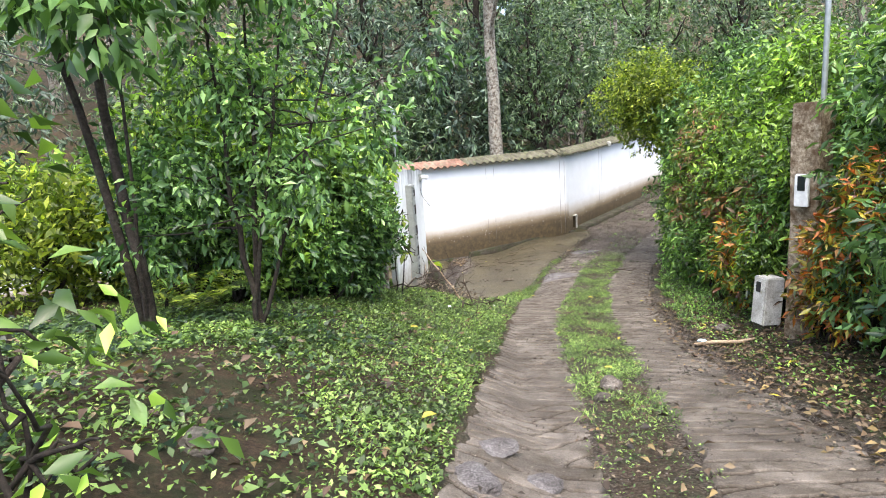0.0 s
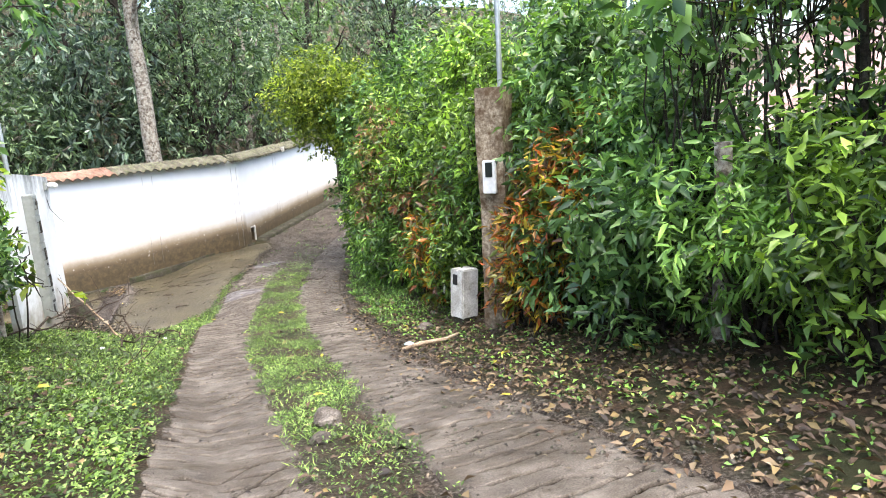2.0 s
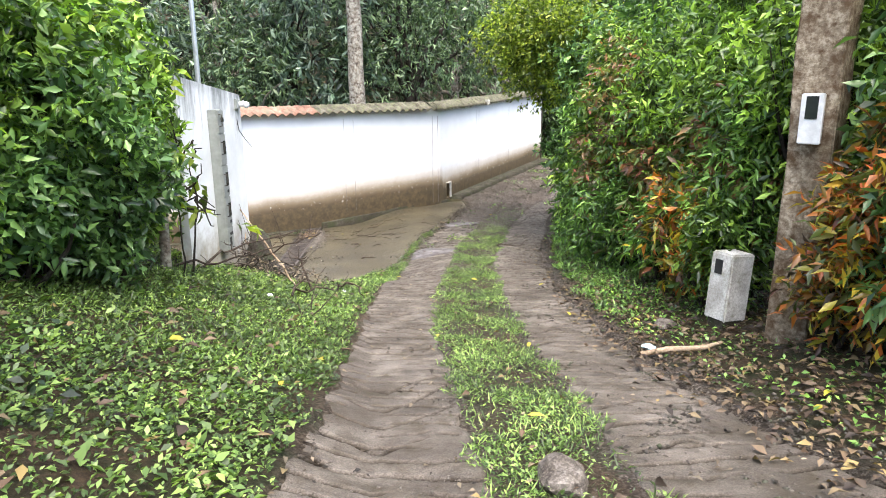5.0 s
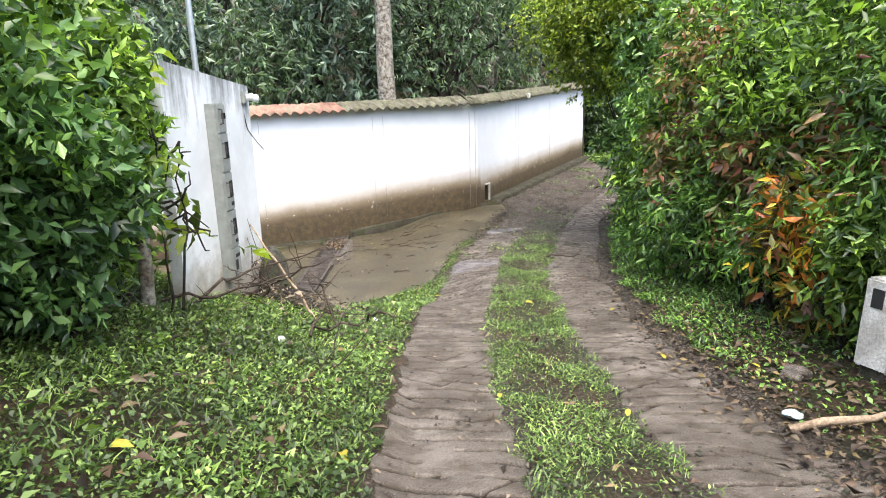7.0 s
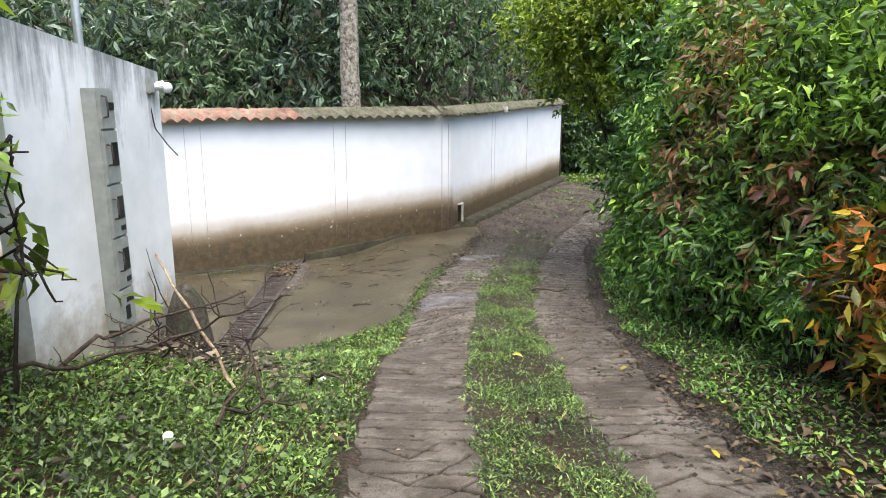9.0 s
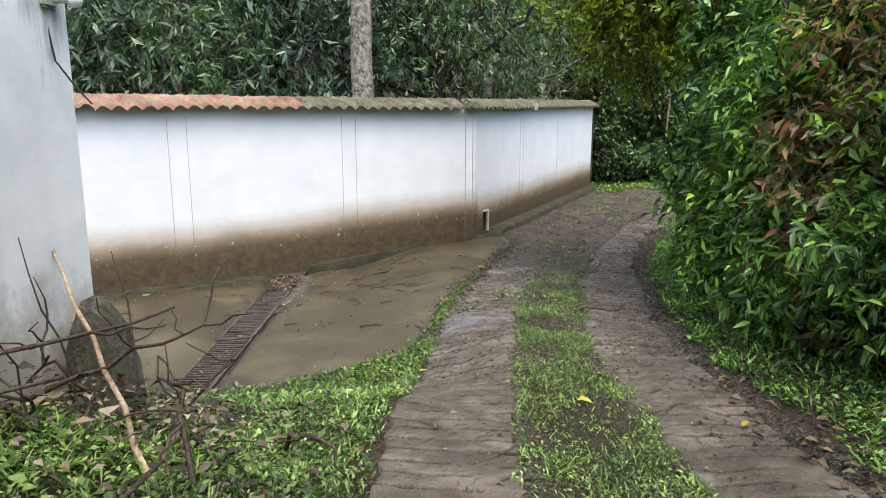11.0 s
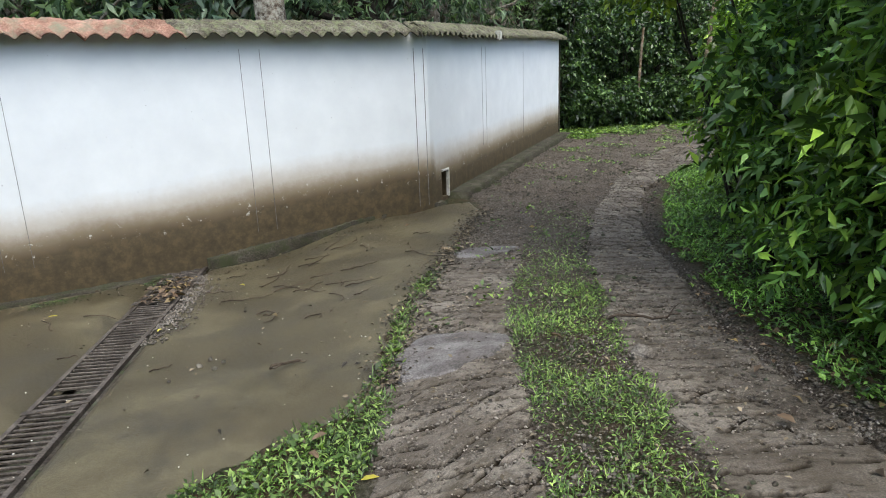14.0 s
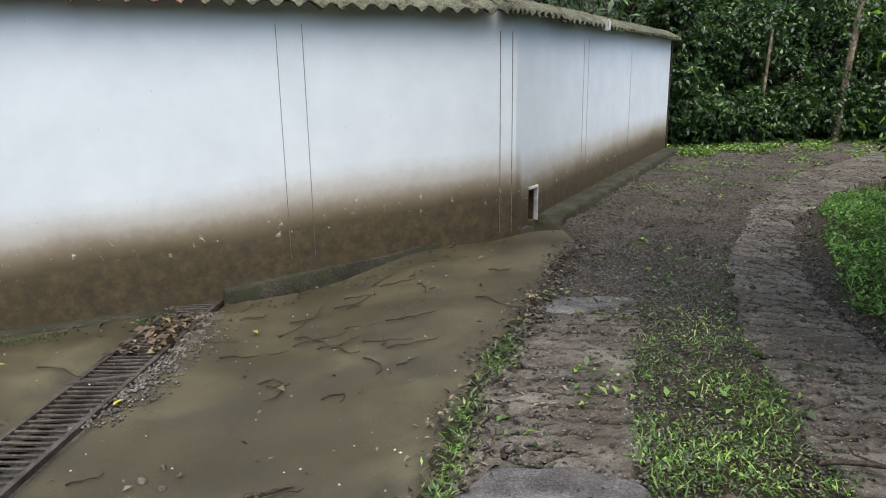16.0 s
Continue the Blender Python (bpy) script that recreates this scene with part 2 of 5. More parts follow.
M_GROUND = ground_paint()
L_MID = leaf_material("green_leaf", [(0.06, 0.122, 0.025), (0.109, 0.202, 0.04), (0.172, 0.283, 0.05), (0.269, 0.406, 0.06)])
L_DARK = leaf_material("dark_green_leaf", [(0.047, 0.11, 0.043), (0.084, 0.171, 0.056), (0.122, 0.23, 0.078), (0.191, 0.306, 0.095)], 0.3, 0.3)
L_LIME = leaf_material("lime_leaf", [(0.084, 0.138, 0.024), (0.137, 0.202, 0.03), (0.2, 0.267, 0.042), (0.273, 0.304, 0.048)], 0.4, 0.4)
L_CROTON = leaf_material("croton_leaf", [(0.05, 0.03, 0.02), (0.09, 0.14, 0.03), (0.12, 0.035, 0.025), (0.1, 0.17, 0.03), (0.5, 0.12, 0.025), (0.05, 0.03, 0.02), (0.6, 0.2, 0.03), (0.2, 0.24, 0.035), (0.66, 0.46, 0.05), (0.08, 0.12, 0.03), (0.62, 0.16, 0.04)], 0.3, 0.25)
L_FRESH = leaf_material("fresh_green_leaf", [(0.075, 0.16, 0.04), (0.11, 0.225, 0.05), (0.16, 0.3, 0.065), (0.23, 0.38, 0.082)], 0.32, 0.22)
L_RED = leaf_material("dark_red_leaf", [(0.14, 0.07, 0.05), (0.12, 0.2, 0.06), (0.2, 0.06, 0.05), (0.16, 0.24, 0.07), (0.36, 0.11, 0.06)], 0.33, 0.2)
L_FOREST = leaf_material("forest_leaf", [(0.045, 0.085, 0.045), (0.07, 0.125, 0.065), (0.11, 0.17, 0.09), (0.16, 0.22, 0.115)], 0.42, 0.25)
# Haze of distance is put into this leaf colour, paler than the near woods.
L_PALE = leaf_material("haze_tinted_leaf", [(0.08, 0.14, 0.06), (0.12, 0.2, 0.085), (0.18, 0.26, 0.11)], 0.45, 0.35)
L_GREY = leaf_material("grey_green_leaf", [(0.036, 0.07, 0.048), (0.06, 0.105, 0.075), (0.1, 0.155, 0.11), (0.19, 0.24, 0.18)], 0.35, 0.22)
L_IVY = leaf_material("ivy_leaf", [(0.022, 0.045, 0.02), (0.036, 0.07, 0.028), (0.058, 0.105, 0.038), (0.1, 0.16, 0.05)], 0.35, 0.25)
L_GRASS = leaf_material("ground_cover", [(0.058, 0.1, 0.03), (0.094, 0.165, 0.042), (0.138, 0.222, 0.06), (0.21, 0.29, 0.086)], 0.45, 0.3)
L_LITTER = leaf_material("fallen_leaf", [(0.02, 0.013, 0.009), (0.045, 0.03, 0.019), (0.075, 0.045, 0.028), (0.11, 0.07, 0.042), (0.17, 0.125, 0.08), (0.21, 0.15, 0.055)], 0.6, 0.1)
L_DEBRIS = leaf_material("rotted_leaf", [(0.02, 0.014, 0.009), (0.045, 0.032, 0.02), (0.08, 0.06, 0.04), (0.16, 0.13, 0.095)], 0.7, 0.05)
L_YELLOW = leaf_material("yellow_leaf", [(0.45, 0.36, 0.04), (0.36, 0.33, 0.05)], 0.5, 0.2)

# ---- the lie of the land ----
PY = [-300, -60, -12, -4, 0, 3.5, 5.7, 8, 9.1, 10.1, 10.9, 12.3, 13.5, 14.2, 15, 16.4, 18, 20, 23, 26.5, 32, 60, 300]
PZ = [9, 9, 2.4, 0.85, 0.13, -0.52, -0.97, -1.42, -1.56, -1.71, -1.85, -2.03, -2.13, -2.21, -2.25, -2.29, -2.27, -2.12, -2.0, -1.87, -1.7, -1.2, 0]
KX, KY = 3.55, 19.27          # the bend of the boundary wall
EX, EY = 8.45, 25.9           # its far end
LEFT = ([-6, 2.9, 5.3, 7.74, 9.28, 10.6, 11.5, 12.5, 13.7, 14.8, 15.5, 17.1, 19], [-0.9, 0.13, 0.38, 0.72, 0.94, 1.14, 1.28, 1.58, 1.85, 2.18, 2.41, 3.16, 4.2])
GRASS_L = ([-6, 3.4, 5.3, 7, 8.6, 10.4, 12.5, 13.6, 14.6, 15.9, 17, 19], [-0.1, 0.94, 1.18, 1.37, 1.55, 1.85, 2.36, 2.75, 2.98, 3.49, 4.02, 5.2])
GRASS_R = ([-6, 3.24, 4.4, 5.9, 7.5, 8.9, 10.2, 12.3, 13.4, 14.5, 15.6, 17, 18.07, 19.84, 22.47, 25.5], [0.5, 1.47, 1.66, 1.87, 2.17, 2.36, 2.6, 3.06, 3.32, 3.77, 4.15, 4.7, 5.37, 6.67, 9.08, 13.5])
RIGHT = ([-6, 4.9, 6.75, 7.86, 9, 10.3, 12, 13.9, 15.4, 16.85, 18.66, 20.3, 21.3, 23.5], [1.7, 2.77, 2.94, 3.12, 3.28, 3.48, 3.89, 4.42, 5.05, 5.62, 6.7, 7.85, 9.5, 13.5])


def smooth(a, b, x):
    t = np.clip((x - a) / (b - a), 0, 1)
    return t * t * (3 - 2 * t)


def behind_wall(x, y):
    """How far a place lies beyond the boundary wall, in metres; negative on the road's side."""
    first = (y - KY - 0.353 * (x - KX)) * 0.943
    second = ((y - KY) * (EX - KX) - (x - KX) * (EY - KY)) / math.hypot(EX - KX, EY - KY)
    beyond = np.minimum(y - 27.5 - 0.1 * (x - EX), 40)
    d = np.where(x < KX, first, np.minimum(first, second))
    return np.where(x > EX, np.minimum(beyond, first), d)


def land(x, y):
    x, y = np.asarray(x, float), np.asarray(y, float)
    z = np.interp(y, PY, PZ)
    z = z - 0.06 * np.clip(x - 1.6, 0, 2.2) * (1 - smooth(8, 12, y))
    s = smooth(12.0, 13.5, y) * (1 - smooth(1.2, 2.6, x)) * (1 - smooth(19, 24, y))
    z = z * (1 - s) - 2.44 * s
    edge = np.interp(y, [0, 5, 9, 10.5, 11.5, 13], [0.9, 0.7, 1.0, 1.1, 0.6, -1])
    z = z + np.clip(edge - x, 0, 2.2) * 0.34 * (1 - smooth(11, 12.6, y))
    verge = np.interp(y, *RIGHT)
    z = z + np.clip(x - verge - 0.35, 0, 2) * 0.13 * (1 - smooth(15, 19, y))
    b = behind_wall(x, y)
    z = z + np.clip(b - 4.0, 0, 45) * 0.42 * smooth(4, 12, b)
    return z


def wob(x, y, k=1.0):
    return 0.5 * np.sin(3.1 * k * x + 1.7 * np.sin(2.3 * k * y)) + 0.5 * np.sin(2.7 * k * y + 1.3 * np.sin(3.7 * k * x))


# ---- helpers for meshes ----
def mesh_from(name, verts, faces, mat, smooth_shade=False):
    """verts (n, 3), faces (m, k) with k alike for all."""
    verts, faces = np.asarray(verts, np.float32), np.asarray(faces, np.int32)
    me = bpy.data.meshes.new(name)
    me.vertices.add(len(verts))
    me.vertices.foreach_set("co", verts.ravel())
    k = faces.shape[1]
    me.loops.add(faces.size)
    me.loops.foreach_set("vertex_index", faces.ravel())
    me.polygons.add(len(faces))
    me.polygons.foreach_set("loop_start", np.arange(0, faces.size, k, dtype=np.int32))
    me.update(calc_edges=True)
    me.materials.append(mat)
    if smooth_shade:
        me.polygons.foreach_set("use_smooth", np.ones(len(faces), bool))
    return me


def value_layer(me, name, values):
    """One number per vertex, kept as the first coordinate of a UV map."""
    index = np.zeros(len(me.loops), np.int32)
    me.loops.foreach_get("vertex_index", index)
    uv = np.zeros((len(index), 2), np.float32)
    uv[:, 0] = np.asarray(values, np.float32).ravel()[index]
    me.uv_layers.new(name=name).data.foreach_set("uv", uv.ravel())


def grid_mesh(name, X, Y, Z, mat):
    h, w = X.shape
    i = np.arange(h * w).reshape(h, w)
    f = np.stack([i[:-1, :-1], i[:-1, 1:], i[1:, 1:], i[1:, :-1]], -1).reshape(-1, 4)
    return mesh_from(name, np.stack([X, Y, Z], -1).reshape(-1, 3), f, mat, True)


def part(name, bm, mat, parent=None, label="", bevel=0.0):
    if bevel:
        bmesh.ops.bevel(bm, geom=bm.edges[:], offset=bevel, segments=2, affect="EDGES", clamp_overlap=True)
    me = bpy.data.meshes.new(name)
    bm.to_mesh(me)
    bm.free()
    me.materials.append(mat)
    ob = new(name, me)
    ob.parent = parent
    if label:
        ob["label"] = label
    return ob


def piece(name, me, parent=None, label=""):
    ob = new(name, me)
    ob.parent = parent
    if label:
        ob["label"] = label
    return ob


def thing(name, label, category, group="", at=(0, 0, 0)):
    ob = new(name)
    ob.location = at
    ob.empty_display_size = 0.1
    return tagged(ob, label, category, group)


def box(bm, size, m):
    bmesh.ops.create_cube(bm, size=1, matrix=m @ Matrix.Diagonal((*size, 1)))
    return bm


def tube_mesh(name, paths, mat, sides=7):
    """Tapered, bent tubes: each path is a list of (x, y, z, radius)."""
    V, F = [], []
    n0 = 0
    for p in paths:
        p = np.asarray(p, float)
        c, r = p[:, :3], p[:, 3]
        t = np.gradient(c, axis=0)
        t /= np.linalg.norm(t, axis=1)[:, None] + 1e-9
        ref = np.array([0.31, 0.9, 0.2]) if abs(t[0, 2]) > 0.7 else np.array([0.05, 0.1, 1.0])
        a = np.cross(t, ref)
        a /= np.linalg.norm(a, axis=1)[:, None] + 1e-9
        b = np.cross(t, a)
        ang = np.linspace(0, 2 * math.pi, sides, endpoint=False)
        ring = c[:, None] + r[:, None, None] * (np.cos(ang)[None, :, None] * a[:, None] + np.sin(ang)[None, :, None] * b[:, None])
        V.append(ring.reshape(-1, 3))
        i = n0 + np.arange(len(p) * sides).reshape(len(p), sides)
        j = np.roll(i, -1, 1)
        F.append(np.stack([i[:-1], j[:-1], j[1:], i[1:]], -1).reshape(-1, 4))
        n0 += len(p) * sides
    return mesh_from(name, np.concatenate(V), np.concatenate(F), mat, True)


def bent(rng, a, b, r0, r1, sway=0.1, n=7):
    a, b = np.asarray(a, float), np.asarray(b, float)
    t = np.linspace(0, 1, n)[:, None]
    off = np.cumsum(rng.normal(0, sway / n, (n, 3)), 0) * (1 - t * 0.3)
    off[0] = 0
    return np.hstack([a + (b - a) * t + off, r0 + (r1 - r0) * t])


def unit(v):
    return v / (np.linalg.norm(v, axis=-1, keepdims=True) + 1e-9)


def leaf_mesh(name, rng, base, way, length, ratio, mat, flat=0.5, fold=0.25, quad=False, fine=False):
    """Pointed leaves: each with a folded midrib (or a plain kite where quad), droop and its own turn."""
    n = len(base)
    way = unit(way)
    up = unit(rng.normal(0, 1, (n, 3)) * (1 - flat) + np.array([0, 0, 1.0]) * flat)
    side = unit(np.cross(way, up))
    nrm = np.cross(side, way)
    L = (np.ones(n) * length)[:, None]
    w = L * ratio * rng.uniform(0.8, 1.2, (n, 1))
    mid = base + way * L * 0.45
    tip = base + way * L - nrm * L * rng.uniform(0.02, 0.28, (n, 1))
    lf, rt = mid + side * w * 0.5 + nrm * w * fold, mid - side * w * 0.5 + nrm * w * fold
    k = np.arange(n)[:, None]
    if quad:
        V = np.stack([base, rt, tip, lf], 1).reshape(-1, 3)
        return mesh_from(name, V, 4 * k + np.array([[0, 1, 2, 3]]), mat)
    if fine:
        m1 = base + way * L * 0.28 + nrm * L * 0.03
        m2 = base * 0.3 + tip * 0.7 + nrm * L * 0.05
        edge = lambda m, k, sgn: m + sgn * side * w * k + nrm * w * fold * 0.8
        V = np.stack([base, edge(m1, 0.42, 1), m1, edge(m1, 0.42, -1), edge(m2, 0.36, 1), m2, edge(m2, 0.36, -1), tip], 1).reshape(-1, 3)
        f = np.array([[0, 3, 2], [0, 2, 1], [2, 3, 6], [2, 6, 5], [2, 5, 4], [2, 4, 1], [5, 6, 7], [5, 7, 4]])
        return mesh_from(name, V, (8 * k[:, :, None] + f[None]).reshape(-1, 3), mat)
    V = np.stack([base, lf, mid, rt, tip], 1).reshape(-1, 3)
    f = np.array([[0, 3, 2], [0, 2, 1], [2, 3, 4], [2, 4, 1]])
    F = (5 * k[:, :, None] + f[None]).reshape(-1, 3)
    return mesh_from(name, V, F, mat, False)


def sprigs(rng, centres, radii, count, per, step, inner=0.55, lift=0.35, spread=0.9):
    """Twig ends over a set of clumps, with leaves set round each twig."""
    centres, radii = np.asarray(centres, float), np.asarray(radii, float)
    if radii.ndim == 1:
        radii = np.repeat(radii[:, None], 3, 1)
    wgt = radii[:, 0] * radii[:, 2]
    k = rng.choice(len(centres), count, p=wgt / wgt.sum())
    d = unit(rng.normal(0, 1, (count, 3)))
    q = inner + (1 - inner) * rng.uniform(0, 1, (count, 1)) ** 0.6
    pos = centres[k] + d * radii[k] * q
    grow = unit(d + np.array([0, 0, lift]) + rng.normal(0, 0.35, (count, 3)))
    i = np.tile(np.arange(per), count)
    pos, grow = np.repeat(pos, per, 0), np.repeat(grow, per, 0)
    turn = unit(np.cross(grow, rng.normal(0, 1, (count * per, 3))))
    base = pos + grow * (i[:, None] * step)
    way = unit(grow * 0.6 + turn * spread + np.array([0, 0, -0.12]))
    return base, way


def ellipsoid_clumps(rng, c, r, n, size):
    """Clumps over an ellipsoid of uneven outline."""
    d = unit(rng.normal(0, 1, (n, 3)))
    d[:, 2] = np.abs(d[:, 2]) * np.where(rng.random(n) < 0.35, -1, 1)
    p = np.asarray(c) + d * np.asarray(r) * rng.uniform(0.35, 0.95, (n, 1))
    return p, np.maximum(size * rng.uniform(0.7, 1.35, n), 0.08)


def zat(x, y):
    return float(land(x, y))


# ---- ground ----
def spaced(a, b, lo, hi, fine):
    core = np.arange(lo, hi, fine)
    out_l = lo - np.geomspace(fine, lo - a, 34)[::-1]
    out_r = hi + np.geomspace(fine, b - hi, 34) - fine * 0.01
    return np.concatenate([out_l, core, out_r])


def slab_region(x, y):
    front = np.interp(x, [-9, -0.7, 0.1, 0.8, 1.3, 1.75, 2.2], [13.55, 13.5, 13.4, 13.6, 13.95, 14.15, 14.9])
    right = np.interp(y, *LEFT) - 0.04
    wall = KY + 0.353 * (x - KX)
    return front, right, wall


gx = spaced(-260, 260, -5.0, 12.0, 0.085)
gy = spaced(-260, 300, 0.0, 28.0, 0.085)
X, Y = np.meshgrid(gx, gy)
Z = land(X, Y)
rough_near = (np.abs(X - 3) < 12) & (np.abs(Y - 13) < 16)
Z = Z + np.where(rough_near, 0.018 * wob(X, Y, 1.1) + 0.01 * wob(X, Y, 3.9), 0.0)
front, right, wall_y = slab_region(X, Y)
on_slab = (Y > front + 0.1) & (X < right - 0.1) & (Y < wall_y + 0.3) & (X > -12) & (X < 3.2)
Z = np.where(on_slab, Z - 0.3, Z)
l1, l2, l3, l4 = (np.interp(Y, *c) for c in (LEFT, GRASS_L, GRASS_R, RIGHT))
in_left = (X > l1 + 0.06) & (X < l2 - 0.06) & (Y < 16.9)
in_right = (X > l3 + 0.06) & (X < l4 - 0.06) & (Y < 25)
Z = np.where(in_left | in_right, Z - 0.05, Z)
me = grid_mesh("ground", X, Y, Z, M_GROUND)
gravel = smooth(-0.15, 0.2, X - l1) * (1 - smooth(-0.1, 0.25, X - l4)) * (1 - smooth(-0.2, 0.5, behind_wall(X, Y)))
strip = smooth(0, 0.12, X - l2) * (1 - smooth(-0.12, 0, X - l3)) * (1 - smooth(14.5, 17.0, Y))
gravel = np.clip(gravel - 0.75 * strip, 0, 1)
value_layer(me, "gravel", gravel)
tagged(new("ground", me), "brown soil with gravel and thin green moss", "ground", kind="structure")


def scored(name, rows_l, rows_r, ys, cross, flip, label):
    """A concrete wheel track with grooves pressed into it in broken slanting lines."""
    s = np.concatenate([[0], np.cumsum(np.hypot(np.diff(rows_l[0]), np.diff(rows_l[1])))])
    n = int(s[-1] / 0.0115)
    q = np.linspace(0, s[-1], n)
    lx, ly = np.interp(q, s, rows_l[0]), np.interp(q, s, rows_l[1])
    rx, ry = np.interp(q, s, rows_r[0]), np.interp(q, s, rows_r[1])
    u = np.linspace(0, 1, cross)
    ragged = 0.03 * np.sin(q * 5.1 + np.sin(q * 2.3) * 2) + 0.02 * np.sin(q * 17)
    U = u[None, :] + np.zeros((n, 1))
    Xs = lx[:, None] * (1 - U) + rx[:, None] * U + ragged[:, None] * (1 - 2 * U) * 0.8
    Ys = ly[:, None] * (1 - U) + ry[:, None] * U
    Q = q[:, None] + np.zeros_like(U)
    width = 0.85
    A = Q + flip * (U - 0.5) * width * 0.3 + 0.018 * wob(Xs, Ys, 1.7) + 0.008 * wob(Xs, Ys, 5)
    B = Q - flip * np.abs(U - 0.45) * width * 0.8 + 0.04 * wob(Xs, Ys, 1.5) + 0.012 * wob(Xs, Ys, 6)
    A = A + 0.014 * wob(Xs * 2.2, Ys * 0.7, 2.0) + 0.006 * wob(Xs, Ys, 14)
    ga = np.abs((A / 0.17) % 1 - 0.5) * 2
    gb = np.abs((B / 0.36) % 1 - 0.5) * 2
    keep_a = smooth(-0.6, -0.1, wob(Xs * 1.3 + 4, Ys * 0.9, 1.9) + 0.35 * wob(Xs, Ys, 9))
    keep_b = smooth(-0.1, 0.35, wob(Xs + 9, Ys, 1.1) + 0.3 * wob(Xs, Ys, 8))
    groove = np.maximum(smooth(0.78, 0.88, ga) * keep_a, smooth(0.89, 0.94, gb) * keep_b)
    rs = np.random.default_rng(4)
    lumps = rs.normal(0, 1, Xs.shape)
    lumps = (lumps + np.roll(lumps, 1, 0) + np.roll(lumps, 1, 1) + np.roll(lumps, (1, 1), (0, 1))) * 0.5
    worn = smooth(9, 13, Ys)
    Zs = land(Xs, Ys) + 0.014 - 0.022 * groove + 0.004 * wob(Xs, Ys, 1.9) + (0.0008 + 0.0016 * worn) * lumps + 0.003 * worn * wob(Xs, Ys, 11)
    # Low spots join the groove mask and are coloured dark with it.
    pits = smooth(1.2, 2.0, -lumps) * (0.2 + 0.6 * worn)
    groove = np.maximum(groove, pits)
    Zs[:, 0] -= 0.07
    Zs[:, -1] -= 0.07
    me = grid_mesh(name, Xs, Ys, Zs, M_TRACK)
    value_layer(me, "groove", groove)
    tagged(new(name, me), label, "driveway track", kind="structure")


ys = np.linspace(-4, 16.9, 80)
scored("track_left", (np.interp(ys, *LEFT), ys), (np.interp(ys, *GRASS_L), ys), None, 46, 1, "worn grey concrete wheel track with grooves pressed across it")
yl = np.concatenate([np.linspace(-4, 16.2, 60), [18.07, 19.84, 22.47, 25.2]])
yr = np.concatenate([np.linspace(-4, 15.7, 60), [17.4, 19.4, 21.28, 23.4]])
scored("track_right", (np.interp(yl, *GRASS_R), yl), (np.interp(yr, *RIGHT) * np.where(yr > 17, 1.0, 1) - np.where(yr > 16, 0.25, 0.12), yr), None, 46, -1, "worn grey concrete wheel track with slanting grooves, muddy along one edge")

# smooth concrete patch let into the track
tt = np.linspace(0, 2 * math.pi, 40, endpoint=False)
rr = 1 + 0.1 * np.sin(3 * tt + 1) + 0.06 * np.sin(7 * tt)
rings = np.linspace(1, 0.02, 12)
PX = 2.5 + np.outer(rings, rr * np.cos(tt)) * 0.42 + 0.1 * np.outer(rings, rr * np.sin(tt))
PYY = 14.5 + np.outer(rings, rr * np.sin(tt)) * 0.36
PX, PYY = np.hstack([PX, PX[:, :1]]), np.hstack([PYY, PYY[:, :1]])
PZZ = land(PX, PYY) + 0.026 + np.where(np.arange(12)[:, None] == 0, -0.03, 0)
tagged(new("concrete_patch", grid_mesh("concrete_patch", PX, PYY, PZZ, M_PATCH)), "pale smooth concrete patch let into the track", "concrete patch", kind="structure")

# driveway slab in two fields, either side of the drain channel
def drain_x(y, side):
    return np.interp(y, [13.3, 18.5], [-0.46, 0.24] if side < 0 else [-0.11, 0.6])


for k, name in ((0, "slab_west"), (1, "slab_east")):
    v = np.linspace(0, 1, 90)
    u = np.linspace(0, 1, 60)
    yy = 13.2 + v * 6.9
    if k == 0:
        x0, x1 = np.full(90, -11.0), drain_x(yy, -1) - 0.03
    else:
        x0, x1 = drain_x(yy, 1) + 0.03, np.interp(yy, *LEFT) + 0.03 * wob(yy, yy * 0.3, 2.0)
    XX = x0[:, None] + (x1 - x0)[:, None] * u
    fr, rg, wy = slab_region(XX, yy[:, None] + np.zeros_like(XX))
    YY = fr + 0.06 * wob(XX, XX * 0.2, 1.7) + (np.minimum(wy, 19.6) - 0.02 - fr) * v[:, None]
    if k == 0:
        XX = x0[:, None] + (drain_x(YY, -1) - 0.03 - x0[:, None]) * u
    else:
        x0 = drain_x(YY, 1) + 0.03
        XX = x0 + (np.interp(YY, *LEFT) - x0) * u
    ZZ = land(XX, YY) + 0.008 + 0.004 * wob(XX, YY, 0.8)
    ZZ[0] -= 0.1
    ZZ[:, -1] -= 0.12 if k == 0 else 0.05
    if k == 1:
        ZZ[:, 0] -= 0.12
    tagged(new(name, grid_mesh(name, XX, YY, ZZ, M_SLAB)), "smooth concrete driveway slab filmed with wet brown silt", "driveway slab", kind="structure")

# ---- boundary wall ----
wall = tagged(new("wall_boundary"), "long white limewashed garden wall, mud-splashed along its foot, with a tiled cap", "wall", kind="structure")
A0 = np.array([-11.0, KY + 0.353 * (-11.0 - KX)])
K0, E0 = np.array([KX, KY]), np.array([EX, EY])


def cap_z(p):
    """Height of the wall's white face under the cap."""
    if p[0] < KX:
        return 0.14 + (p[0] - KX) * 0.012
    return 0.14 + 0.28 * (p[0] - KX) / (EX - KX)


def foot_z(p):
    if p[0] < KX + 0.1:
        return float(np.interp(p[0], [-11, -1.2, 0.2, 1.2, 2.2, 3.7], [-2.44, -2.37, -2.3, -2.2, -2.13, -2.08]))
    return zat(p[0], p[1] - 0.35)


